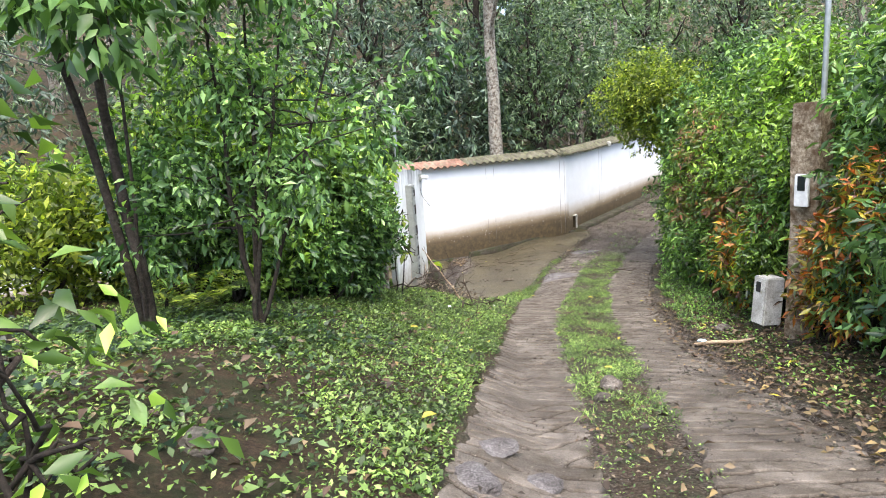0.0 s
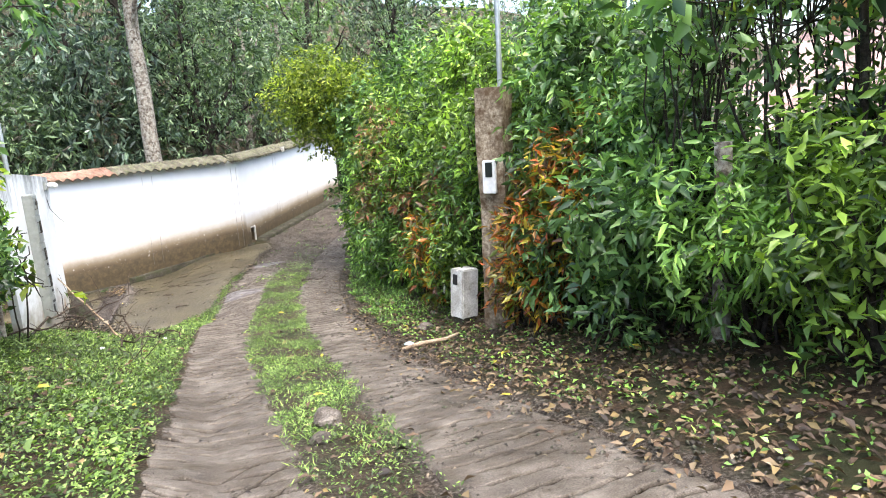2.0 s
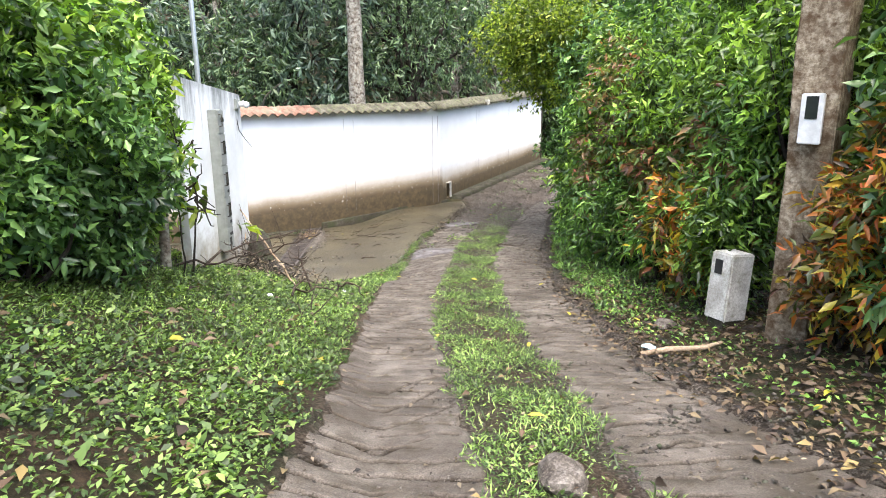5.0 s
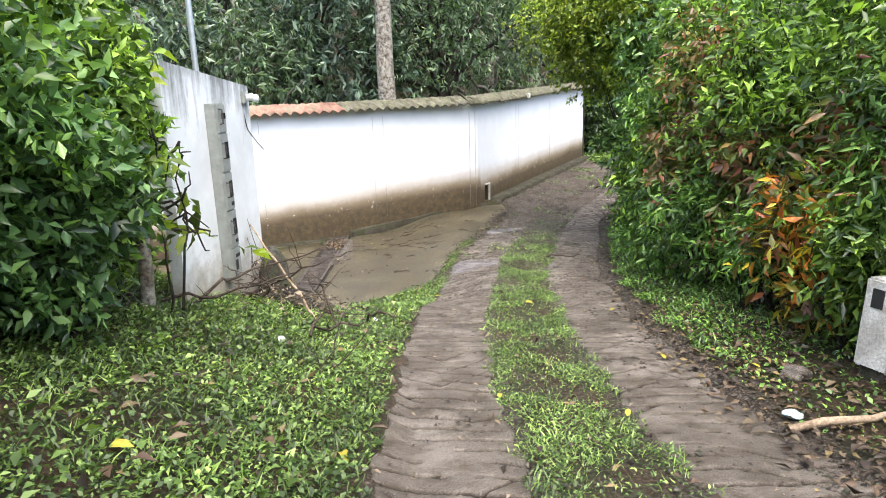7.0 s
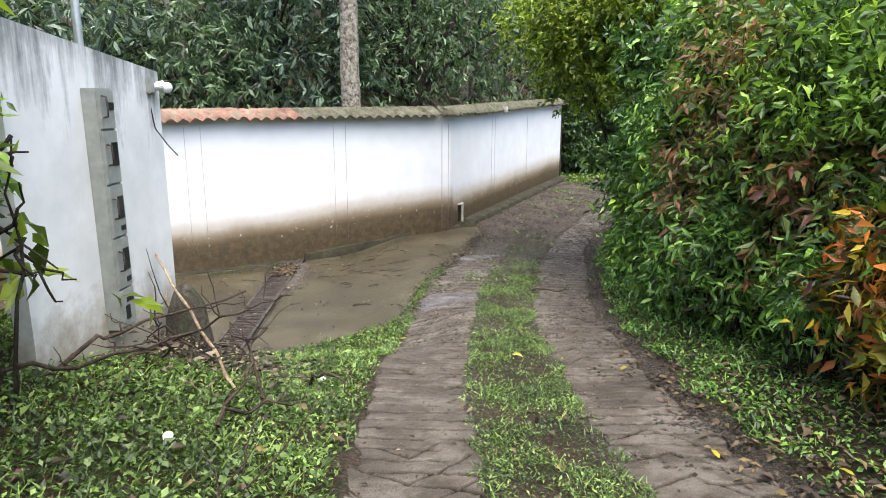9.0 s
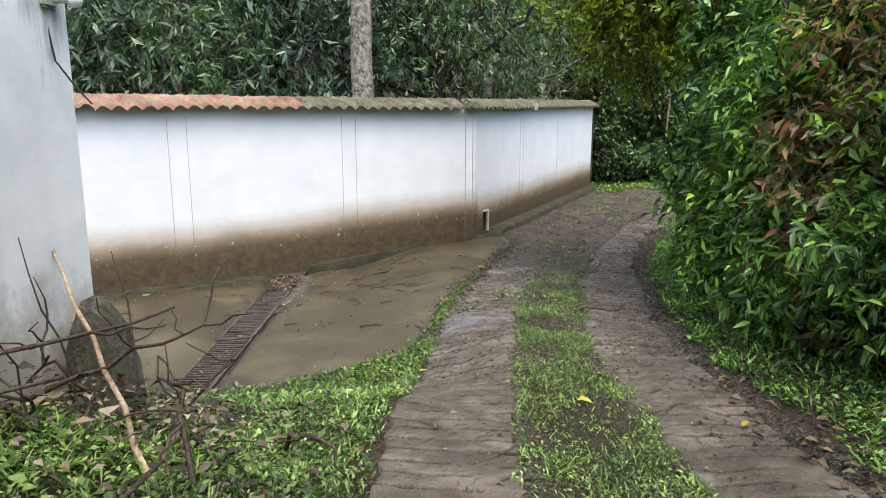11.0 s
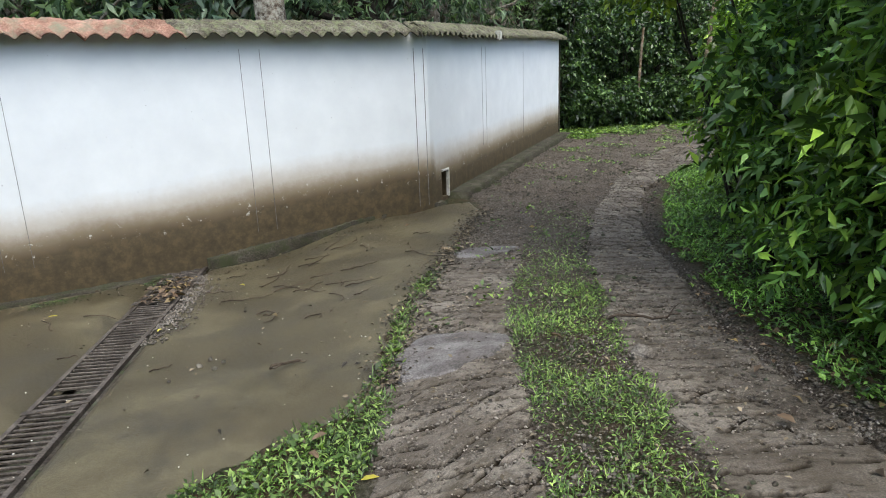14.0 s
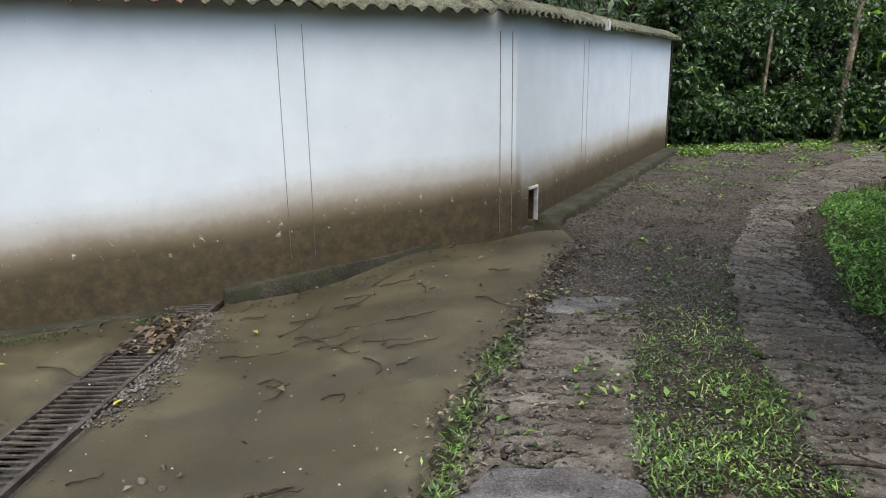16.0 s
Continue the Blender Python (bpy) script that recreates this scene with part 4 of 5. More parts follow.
# the tall shrub and hedge on the bank
G_L = "hedge on the bank"
for k, (x, y, h, s, m, lf) in enumerate([
    (-1.35, 8.7, 2.5, 0.75, L_MID, 0.11), (-1.25, 9.3, 2.15, 0.6, L_MID, 0.1), (-1.75, 8.2, 2.9, 0.8, L_MID, 0.12), (-1.3, 8.25, 1.9, 0.6, L_DARK, 0.1),
    (-2.5, 8.3, 3.2, 0.85, L_MID, 0.12), (-1.95, 9.5, 3.1, 0.8, L_LIME, 0.12), (-3.1, 9.3, 3.0, 0.9, L_LIME, 0.13), (-2.9, 7.7, 2.2, 0.7, L_DARK, 0.11),
    (-1.05, 9.0, 1.9, 0.42, L_MID, 0.1), (-1.0, 8.5, 1.2, 0.38, L_DARK, 0.1), (-1.05, 9.5, 2.1, 0.36, L_MID, 0.1), (-1.35, 7.95, 0.9, 0.4, L_DARK, 0.1), (-1.75, 7.75, 1.5, 0.45, L_MID, 0.1),
]):
    shrub(100 + k, x, y, h, s, m, "dense glossy green leafy hedge shrub on the grassy bank" if m is not L_LIME else "lime-green sunlit shrub behind the hedge", 1000, 6, lf, 0.42, 0.05, group=G_L, clumps=30, quad=x < -1.8)
for k, (x, y, h, s, m) in enumerate([(-4.3, 9.6, 1.6, 0.9, L_LIME), (-5.4, 9.0, 1.7, 1.0, L_LIME), (-6.6, 9.5, 2.0, 1.1, L_MID), (-4.6, 11.0, 2.2, 1.0, L_LIME), (-6.2, 11.5, 2.4, 1.2, L_MID), (-7.6, 8.0, 2.0, 1.1, L_MID), (-3.2, 11.5, 2.6, 1.0, L_LIME), (-1.9, 11.2, 2.0, 0.7, L_DARK)]):
    shrub(130 + k, x, y, h, s, m, "bright green garden shrub with broad leaves", 700, 6, 0.15, 0.4, 0.05, group="garden shrubs on the bank", quad=True)


def sapling(seed, x, y, height, stems, mat, label, leaf=0.16, count=420, low=0.45, spread=0.9):
    """A young tree of a few slim leaning stems and a loose crown."""
    r = np.random.default_rng(seed)
    ob = thing("young_tree", label, "tree", "", (x, y, zat(x, y)))
    paths, tips = [], []
    for dx, dy, rad in stems:
        p = bent(r, (r.normal(0, 0.04), r.normal(0, 0.04), -0.1), (dx, dy, height), rad, rad * 0.35, 0.25, 12)
        paths.append(p)
        for i in range(9):
            s = p[r.integers(int(12 * low), 12)]
            e = s[:3] + np.array([r.normal(0, spread * 0.55), r.normal(0, spread * 0.55), r.uniform(-0.2, 0.4)])
            paths.append(bent(r, s[:3], e, 0.01, 0.004, 0.2, 6))
            tips.append(e)
    piece("stem", tube_mesh("stem", paths, M_DARKBARK, 8), ob)
    b, w = sprigs(r, np.array(tips), np.full(len(tips), 0.26), count, 5, 0.05, 0.1, 0.0, 1.0)
    w = unit(w + np.array([0, 0, -0.5]))
    piece("foliage", leaf_mesh("foliage", r, b, w, leaf * r.uniform(0.6, 1.2, len(b)), 0.42, mat, 0.4), ob)
    return ob


sapling(11, -2.45, 5.7, 4.2, [(-0.7, 0.2, 0.045), (-0.35, 0.3, 0.055), (0.1, 0.1, 0.018)], L_DARK, "slim dark-stemmed young tree on the bank", 0.2, 800, 0.6, 1.2)
sapling(12, -1.45, 5.6, 2.6, [(0.1, 0.5, 0.03), (-0.25, 0.3, 0.03), (0.45, 0.4, 0.022), (0.8, 0.6, 0.02)], L_DARK, "multi-stemmed young tree with glossy leaves on the bank", 0.1, 800, 0.4, 0.75)
# broad-leaved seedling close by the path's start
sapling(13, -1.02, 2.0, 0.6, [(-0.2, 0.1, 0.012), (0.05, 0.05, 0.012)], L_MID, "broad-leaved seedling with a snapped pale twig", 0.105, 24, 0.4, 0.3)
sapling(14, -1.5, 2.5, 1.1, [(-0.1, 0.1, 0.014), (-0.3, 0.2, 0.012)], L_MID, "broad-leaved light green seedling", 0.14, 20, 0.5, 0.35)
sapling(17, -0.6, 9.42, 1.3, [(0.16, 0.1, 0.012), (0.02, -0.1, 0.01)], L_LIME, "leggy light green sapling in front of the white wall", 0.17, 10, 0.55, 0.22)
# fern rosette
r = np.random.default_rng(15)
fern = thing("fern", "bright green fern rosette at the foot of the trees", "fern", at=(-2.2, 6.3, zat(-2.2, 6.3)))
B, W = [], []
for i in range(12):
    a = i * 0.52 + r.normal(0, 0.1)
    for t in np.linspace(0.15, 1, 16):
        p = np.array([0.55 * t * math.cos(a), 0.55 * t * math.sin(a), 0.75 * t - 0.45 * t * t + 0.05])
        for sgn in (1, -1):
            B.append(p)
            W.append((-math.sin(a) * sgn + 0.4 * math.cos(a), math.cos(a) * sgn + 0.4 * math.sin(a), 0.1))
piece("frond", leaf_mesh("frond", r, np.array(B), np.array(W), 0.13, 0.25, L_LIME, 0.8), fern)
# leaning dark stump at the edge of the bank
stump = thing("leaning_stump", "dark rotten leaning trunk on the bank", "tree stump", at=(-3.75, 4.6, zat(-3.75, 4.6)))
piece("trunk", tube_mesh("trunk", [[(0.55, 0.2, -0.1, 0.24), (0.35, 0.1, 0.3, 0.26), (0.0, 0, 0.75, 0.27), (-0.5, 0, 1.1, 0.25), (-1.2, 0, 1.25, 0.22)]], M_DARKBARK, 14), stump)

# wire fences
def wire_fence(name, a, b, height, label, mesh=0.12):
    a, b = np.array(a), np.array(b)
    L = np.linalg.norm(b - a)
    d = (b - a) / L
    ob = thing(name, label, "fence", at=(a[0], a[1], zat(*a)))
    z0 = zat(*a)
    paths = []
    n = int((L + height) / mesh)
    for i in range(-int(height / mesh), int(L / mesh)):
        for sgn in (1, -1):
            p = []
            for h in np.linspace(0, height, 6):
                s = i * mesh + (h if sgn > 0 else height - h)
                if 0 <= s <= L:
                    q = a + d * s
                    p.append((q[0] - a[0], q[1] - a[1], zat(*q) - z0 + h, 0.0028))
            if len(p) > 1:
                paths.append(p)
    piece("wire_mesh", tube_mesh("wire_mesh", paths, M_WIRE, 3), ob)
    for s in np.arange(0, L + 0.1, 2.2):
        q = a + d * s
        z = zat(*q) - z0
        piece("post", tube_mesh("post", [[(q[0] - a[0], q[1] - a[1], z - 0.1, 0.05), (q[0] - a[0] + 0.03, q[1] - a[1], z + height * 0.5, 0.045), (q[0] - a[0], q[1] - a[1], z + height + 0.12, 0.04)]], M_BARK, 8), ob)


wire_fence("wire_fence", (-0.78, 9.4), (-1.5, 7.75), 1.3, "rusty diamond-mesh wire fence swallowed by the hedge", 0.08)
wire_fence("wire_fence", (4.85, 9.2), (5.9, 14.0), 1.2, "rusty diamond-mesh wire fence on rough posts in the hedge", 0.1)
wire_fence("wire_fence", (-9.0, 12.2), (-3.6, 12.6), 2.6, "tall diamond-mesh wire fence behind the garden shrubs", 0.2)

# the hedge along the road
G_R = "hedge along the driveway"
row = [
    # x, y, height, spread, material, leaf, lean
    (4.35, 2.6, 1.5, 0.7, L_FRESH, 0.13, (-0.1, 0)), (4.25, 3.6, 1.4, 0.6, L_MID, 0.12, (0, 0)), (4.35, 4.5, 1.4, 0.62, L_FRESH, 0.12, (-0.1, 0)), (4.25, 7.2, 1.2, 0.26, L_CROTON, 0.12, (0, 0)),
    (4.35, 5.3, 1.5, 0.6, L_DARK, 0.15, (-0.1, 0)), (4.4, 6.35, 2.2, 0.36, L_CROTON, 0.12, (-0.1, 0)), (4.35, 6.85, 1.9, 0.36, L_CROTON, 0.13, (-0.05, 0)), (4.35, 6.5, 1.5, 0.4, L_DARK, 0.13, (0, 0)), (4.5, 5.8, 2.8, 0.4, L_DARK, 0.12, (0, 0)),
    (4.75, 6.9, 3.3, 0.6, L_DARK, 0.13, (0, 0)), (4.95, 8.4, 3.5, 0.65, L_MID, 0.11, (0, 0)), (4.45, 8.9, 1.2, 0.35, L_MID, 0.11, (0, 0)), (4.75, 9.2, 2.2, 0.5, L_RED, 0.14, (0, 0)), (4.55, 9.5, 1.3, 0.45, L_CROTON, 0.15, (0, 0)),
    (5.1, 9.9, 3.6, 0.7, L_MID, 0.11, (-0.2, 0)), (4.95, 10.8, 2.0, 0.5, L_RED, 0.15, (0, 0)), (5.2, 11.2, 3.4, 0.75, L_MID, 0.12, (-0.25, 0)),
    (5.05, 12.2, 2.2, 0.55, L_RED, 0.15, (0, 0)), (5.4, 12.6, 3.6, 0.8, L_MID, 0.12, (-0.25, 0)), (5.25, 13.5, 1.7, 0.6, L_MID, 0.15, (-0.1, 0)),
    (5.7, 14.2, 3.6, 0.8, L_DARK, 0.13, (-0.35, 0)), (5.85, 15.1, 2.0, 0.65, L_MID, 0.15, (-0.1, 0)), (6.3, 15.7, 4.3, 0.85, L_LIME, 0.1, (-1.2, 0)),
    (6.6, 16.7, 4.7, 0.95, L_LIME, 0.1, (-1.7, 0)), (6.8, 16.7, 2.4, 0.65, L_MID, 0.13, (-0.05, 0)), (7.8, 17.4, 3.6, 0.85, L_MID, 0.12, (-0.1, 0)),
    (6.0, 13.4, 4.4, 0.9, L_DARK, 0.13, (-0.2, 0)), (6.0, 11.6, 4.3, 0.9, L_DARK, 0.13, (-0.2, 0)), (5.7, 10.0, 4.3, 0.8, L_MID, 0.12, (-0.2, 0)),
    (8.4, 18.0, 3.2, 1.0, L_MID, 0.13, (0, 0)), (9.8, 18.6, 3.4, 1.1, L_DARK, 0.13, (0, 0)), (11.5, 19.2, 3.6, 1.2, L_DARK, 0.14, (0, 0)), (13.4, 20.2, 3.6, 1.2, L_DARK, 0.14, (0, 0)),
    (5.3, 4.3, 1.5, 0.7, L_FRESH, 0.15, (0, 0)), (5.5, 5.5, 1.7, 0.7, L_DARK, 0.13, (0, 0)), (5.6, 6.6, 3.6, 0.6, L_DARK, 0.13, (0, 0)), (5.3, 7.4, 3.8, 0.6, L_MID, 0.13, (0, 0)), (6.3, 14.9, 4.2, 0.7, L_LIME, 0.1, (-0.9, 0)),
    (7.2, 15.5, 4.4, 1.1, L_DARK, 0.14, (0, 0)), (5.9, 8.5, 4.2, 0.8, L_DARK, 0.13, (0, 0)),
    (4.75, 11.6, 1.3, 0.42, L_FRESH, 0.12, (-0.1, 0)), (4.95, 12.7, 1.5, 0.45, L_FRESH, 0.125, (-0.1, 0)), (5.3, 13.9, 1.7, 0.5, L_FRESH, 0.125, (-0.1, 0)),
    (5.75, 14.9, 1.6, 0.5, L_FRESH, 0.12, (-0.1, 0)), (5.05, 13.2, 2.7, 0.4, L_FRESH, 0.12, (-0.15, 0)), (4.6, 10.3, 1.0, 0.35, L_FRESH, 0.11, (0, 0)), (4.65, 9.0, 2.4, 0.4, L_FRESH, 0.11, (-0.1, 0)),
    (5.2, 12.0, 3.2, 0.5, L_RED, 0.12, (-0.3, 0)),
]
WORDS = {L_FRESH.name: "fresh bright green broad-leaved shrub at the hedge's face", L_MID.name: "dense green leafy shrub in the roadside hedge", L_DARK.name: "dark green glossy-leaved shrub in the roadside hedge", L_CROTON.name: "croton bush with orange, yellow and dark red leaves", L_RED.name: "dark red-leaved croton bush in the hedge", L_LIME.name: "yellow-green twiggy shrub arching over the driveway"}
FRONT = (L_FRESH,)
for k, (x, y, h, s, m, lf, ln) in enumerate(row):
    shrub(200 + k, x, y, h, s, m, WORDS[m.name], int(260 + 300 * h * s * (0.12 / lf)), 6, lf, 0.34 if m in (L_MID, L_DARK) else 0.44 if m is L_LIME else 0.3, 0.08 if m is not L_LIME else 2.5, ln, group=G_R, clumps=int(16 + 8 * h), flat=0.45, quad=x > 5.25, fine=m in FRONT, droop=0.4 if m in FRONT else 0.15, stems=2 if m is L_LIME else 6)
# tall leggy bushes through which the house shows
for k, (x, y, h, sp, m) in enumerate([(4.6, 5.2, 3.3, 0.6, L_DARK), (4.75, 4.4, 3.5, 0.65, L_DARK), (4.9, 3.6, 3.4, 0.65, L_MID), (5.2, 5.2, 3.8, 0.7, L_DARK), (5.3, 4.2, 3.9, 0.7, L_MID), (4.8, 2.8, 3.4, 0.6, L_DARK), (5.6, 3.4, 3.8, 0.7, L_DARK)]):
    shrub(250 + k, x, y, h, sp, m, "tall leggy dark green bush with bare dark stems", 130, 6, 0.11, 0.42, 1.0, (0.1 * (-1) ** k, 0.1), group=G_R, clumps=26, stems=16, droop=0.3)
# slim trees rising in the hedge
sapling(31, 4.7, 4.0, 4.2, [(-0.3, 0.1, 0.035), (0.3, -0.3, 0.04), (0.6, 0.5, 0.03)], L_DARK, "slim dark young tree standing in the hedge", 0.2, 260, 0.5, 0.9)
sapling(32, 5.0, 3.0, 4.0, [(-0.5, 0.5, 0.07), (0.5, -0.2, 0.03)], L_LIME, "leaning dark-stemmed young tree with broad light leaves", 0.24, 150, 0.5, 1.0)
for k, (x, y, h) in enumerate([(4.35, 4.75, 1.5), (4.75, 10.2, 1.0), (4.8, 10.55, 0.9)]):
    st = thing("fence_stake", "grey lichened wooden stake standing in the hedge", "stake", "stakes in the hedge", (x, y, zat(x, y)))
    piece("stake", tube_mesh("stake", [[(0, 0, -0.1, 0.075), (0.02, 0, h * 0.5, 0.07), (0.0, 0.02, h, 0.062), (0, 0.02, h + 0.005, 0.005)]], M_BARK, 9), st)

# ---- woods behind the wall ----
big = tree(51, 1.6, 19.35, 14, 0.23, 3.4, L_FOREST, "tall straight tree with blotched lichened bark behind the wall", 9000, 0.24, 0.24, 0.5, M_BARK, (0.1, 0.3), clump=1.1)
G_T = "woods behind the wall"
r = np.random.default_rng(55)
limbed = thing("tree", "mossy low-forking woodland tree with long spreading bare limbs", "tree", G_T, (2.95, 21.9, zat(2.95, 21.9)))
fork = np.array([0.3, 0.2, 2.6])
limbs = [bent(r, (-0.1, 0, -0.2), fork, 0.2, 0.16, 0.2, 8)]
tips = []
for dx, dy, dz, rad in ((-1.5, -0.2, 2.6, 0.11), (1.3, 0.1, 3.4, 0.13), (2.3, 0.3, 2.0, 0.08), (-0.5, 0.3, 3.9, 0.1), (-2.3, 0, 1.2, 0.07)):
    limb = bent(r, fork - np.array([0, 0, 0.1]), fork + np.array([dx, dy, dz]), rad, 0.03, 1.0, 11)
    limbs.append(limb)
    for i in (4, 6, 7, 8, 9, 10):
        e = limb[i][:3] + np.array([r.normal(0, 0.7), r.normal(0, 0.3), r.uniform(-0.1, 0.9)])
        limbs.append(bent(r, limb[i][:3], e, limb[i][3] * 0.5, 0.01, 0.5, 7))
        tips.append(e)
piece("trunk", tube_mesh("trunk", limbs, M_DARKBARK, 8), limbed)
b, w = sprigs(r, np.array(tips), np.full(len(tips), 0.55), 700, 6, 0.03, 0.2, 0.0, 1.0)
piece("crown", leaf_mesh("crown", r, b, unit(w + np.array([0, 0, -0.5])), 0.2 * r.uniform(0.7, 1.3, len(b)), 0.28, L_FOREST, 0.35, quad=True), limbed)
spots = [
    (-1.8, 21.5, 5.5, 2.2, 0.14), (0.2, 22.5, 6.5, 2.4, 0.16), (3.3, 22.8, 6.0, 2.3, 0.15), (5.2, 25.2, 7.0, 2.6, 0.2), (-4.2, 20.5, 6.0, 2.4, 0.15),
    (-7.2, 20.5, 7.0, 2.8, 0.18), (7.5, 28.6, 7.5, 2.8, 0.2), (-2.8, 25.0, 9.0, 3.2, 0.2), (1.5, 26.0, 9.5, 3.2, 0.22), (-7.0, 25.0, 10.0, 3.4, 0.22),
    (4.0, 29.5, 10.0, 3.4, 0.25), (9.5, 31.5, 10.0, 3.4, 0.24), (-11.5, 23.0, 10.0, 3.6, 0.24), (-12.5, 17.5, 9.0, 3.2, 0.2), (13.5, 31.0, 9.5, 3.4, 0.22), (18.0, 29.5, 9.5, 3.6, 0.22),
    (-0.5, 31.0, 11.0, 3.8, 0.25), (-5.5, 31.0, 11.5, 4.0, 0.25), (-16.0, 28.0, 12.0, 4.2, 0.26), (8.0, 36.0, 11.5, 4.2, 0.26), (2.5, 37.0, 12.0, 4.4, 0.26), (-10.5, 33.0, 12.0, 4.4, 0.26), (16.0, 37.0, 12.0, 4.4, 0.26), (23.0, 33.0, 11.0, 4.2, 0.25), (-20.0, 20.0, 11.0, 4.0, 0.25), (19.0, 23.0, 9.0, 3.2, 0.2), (-4.0, 39.0, 13.0, 5.0, 0.3), (11.5, 42.0, 13.0, 5.0, 0.3),
]
for k, (x, y, h, s, tr) in enumerate(spots):
    # Some far trees get the leaves with haze mixed into their colour.
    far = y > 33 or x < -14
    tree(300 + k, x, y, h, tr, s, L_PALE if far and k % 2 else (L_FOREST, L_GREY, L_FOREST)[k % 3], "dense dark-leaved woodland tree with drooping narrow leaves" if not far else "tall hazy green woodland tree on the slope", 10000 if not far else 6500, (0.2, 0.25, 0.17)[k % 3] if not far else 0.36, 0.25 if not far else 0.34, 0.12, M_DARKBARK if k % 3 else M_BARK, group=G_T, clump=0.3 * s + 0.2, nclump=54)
# ivy-hung screen where the drive bends out of sight
for k, (x, y, h, s) in enumerate([(9.4, 27.6, 3.4, 0.8), (10.4, 27.9, 4.0, 0.9), (11.4, 27.9, 3.8, 0.9), (12.5, 28.0, 4.2, 0.9), (13.8, 27.9, 4.0, 1.0), (15.2, 27.6, 4.2, 1.1), (16.8, 26.8, 4.4, 1.2), (18.3, 25.6, 4.4, 1.3), (9.0, 26.9, 4.2, 0.45), (10.2, 29.2, 6.5, 1.5), (13.0, 29.4, 6.5, 1.6), (9.7, 27.1, 1.2, 0.6), (10.9, 27.3, 1.3, 0.7), (12.1, 27.4, 1.2, 0.7), (13.4, 27.3, 1.4, 0.7), (14.8, 27.0, 1.3, 0.8), (16.2, 26.2, 1.4, 0.8)]):
    shrub(400 + k, x, y, h, s, L_IVY, "dark ivy-like creeper screen at the bend of the drive", 1100, 6, 0.13, 0.5, 0.02, clumps=34, group="creeper screen", quad=True, droop=0.5)
for x, y, ln in ((13.2, 26.9, 0.35), (11.2, 26.9, 0.15)):
    st = thing("pole", "leaning bare wooden pole at the bend of the drive", "pole", "poles at the bend", (x, y, zat(x, y)))
    piece("shaft", tube_mesh("shaft", [[(0, 0, -0.1, 0.09), (ln * 0.4, 0, 1.6, 0.08), (ln, 0, 3.6, 0.07)]] if ln > 0.2 else [[(0, 0, -0.1, 0.04), (ln, 0, 2.6, 0.035)]], M_POST, 8), st)

# ---- ground cover ----
r = np.random.default_rng(61)


def cover_points(n, x0, x1, y0, y1, keep):
    x, y = r.uniform(x0, x1, n), r.uniform(y0, y1, n)
    k = r.random(n) < keep(x, y)
    return x[k], y[k]


def cover(name, x, y, size, lift, label, mat, ratio=0.5, tilt=0.5):
    z = land(x, y) + 0.012 * wob(x, y, 1.1) + r.uniform(0, lift, len(x))
    a = r.uniform(0, 2 * math.pi, len(x))
    w = np.stack([np.cos(a), np.sin(a), r.normal(tilt, 0.35, len(x))], -1)
    me = leaf_mesh(name, r, np.stack([x, y, z], -1), w, size * r.uniform(0.5, 1.3, len(x)), ratio, mat, 0.75, quad=True)
    return tagged(new(name, me), label, "ground cover", kind="stuff")


def bank_keep(x, y):
    edge = np.interp(y, *LEFT) + 0.05 * wob(x, y, 4)
    fr = np.interp(x, [-9, -0.7, 0.1, 0.8, 1.3, 1.75, 2.2], [13.55, 13.5, 13.4, 13.6, 13.95, 14.15, 14.9]) + 0.05 * wob(x, y, 5)
    on = (x < edge - 0.05 * r.random(len(x))) & (y < fr)
    bare = (1 - smooth(3.6, 5.6, y)) * smooth(0.0, 0.8, -x)
    thin = (0.5 - 0.4 * bare) + (0.5 - 0.15 * bare) * smooth(-0.45, 0.25, wob(x, y, 0.9) + 0.3 * wob(x, y, 3.3) + 0.35 * smooth(6, 9, y) - 0.3 * bare)
    near_edge = smooth(0, 0.25, edge - x)
    fade = smooth(-5.0, -3.6, x + 0.5 * wob(x, y, 0.7)) * smooth(0.4, 1.6, y + 0.5 * wob(x, y, 0.8))
    return on * thin * (0.75 + 0.25 * near_edge) * (0.08 + 0.92 * fade)


x, y = cover_points(60000, -12, 2.2, -3.5, 14.9, bank_keep)
cover("far_weeds", x, y, 0.06, 0.05, "low green weeds on the bank", L_GRASS)
x, y = cover_points(46000, -4.2, 2.2, 0.6, 14.6, lambda x, y: bank_keep(x, y) * smooth(-0.2, 0.5, wob(x, y, 2.1)))
cover("broad_weeds", x, y, 0.042, 0.07, "clumps of taller broad-leaved weeds on the bank", L_GRASS, 0.55)
x, y = cover_points(270000, -4.8, 2.2, 0.6, 14.9, bank_keep)
cover("weeds", x, y, 0.031, 0.05, "low bright green weeds and clover on the bank", L_GRASS)
x, y = cover_points(26000, -1.5, 2.2, 7, 14.9, bank_keep)
cover("grass", x, y, 0.085, 0.02, "tufts of fresh green grass on the bank", L_GRASS, 0.09, 1.3)


def strip_keep(x, y):
    a, b = np.interp(y, *GRASS_L), np.interp(y, *GRASS_R)
    e = 0.06 * wob(x, y, 5)
    on = (x > a - 0.03 + e) & (x < b + 0.04 + e)
    dens = smooth(2.5, 6.5, y) * (1 - 0.85 * smooth(14.6, 17.0, y)) * (0.2 + 0.8 * smooth(-0.4, 0.2, wob(x, y, 1.6) + 0.4 * wob(x, y, 5)))
    return on * np.maximum(dens, 0.1)


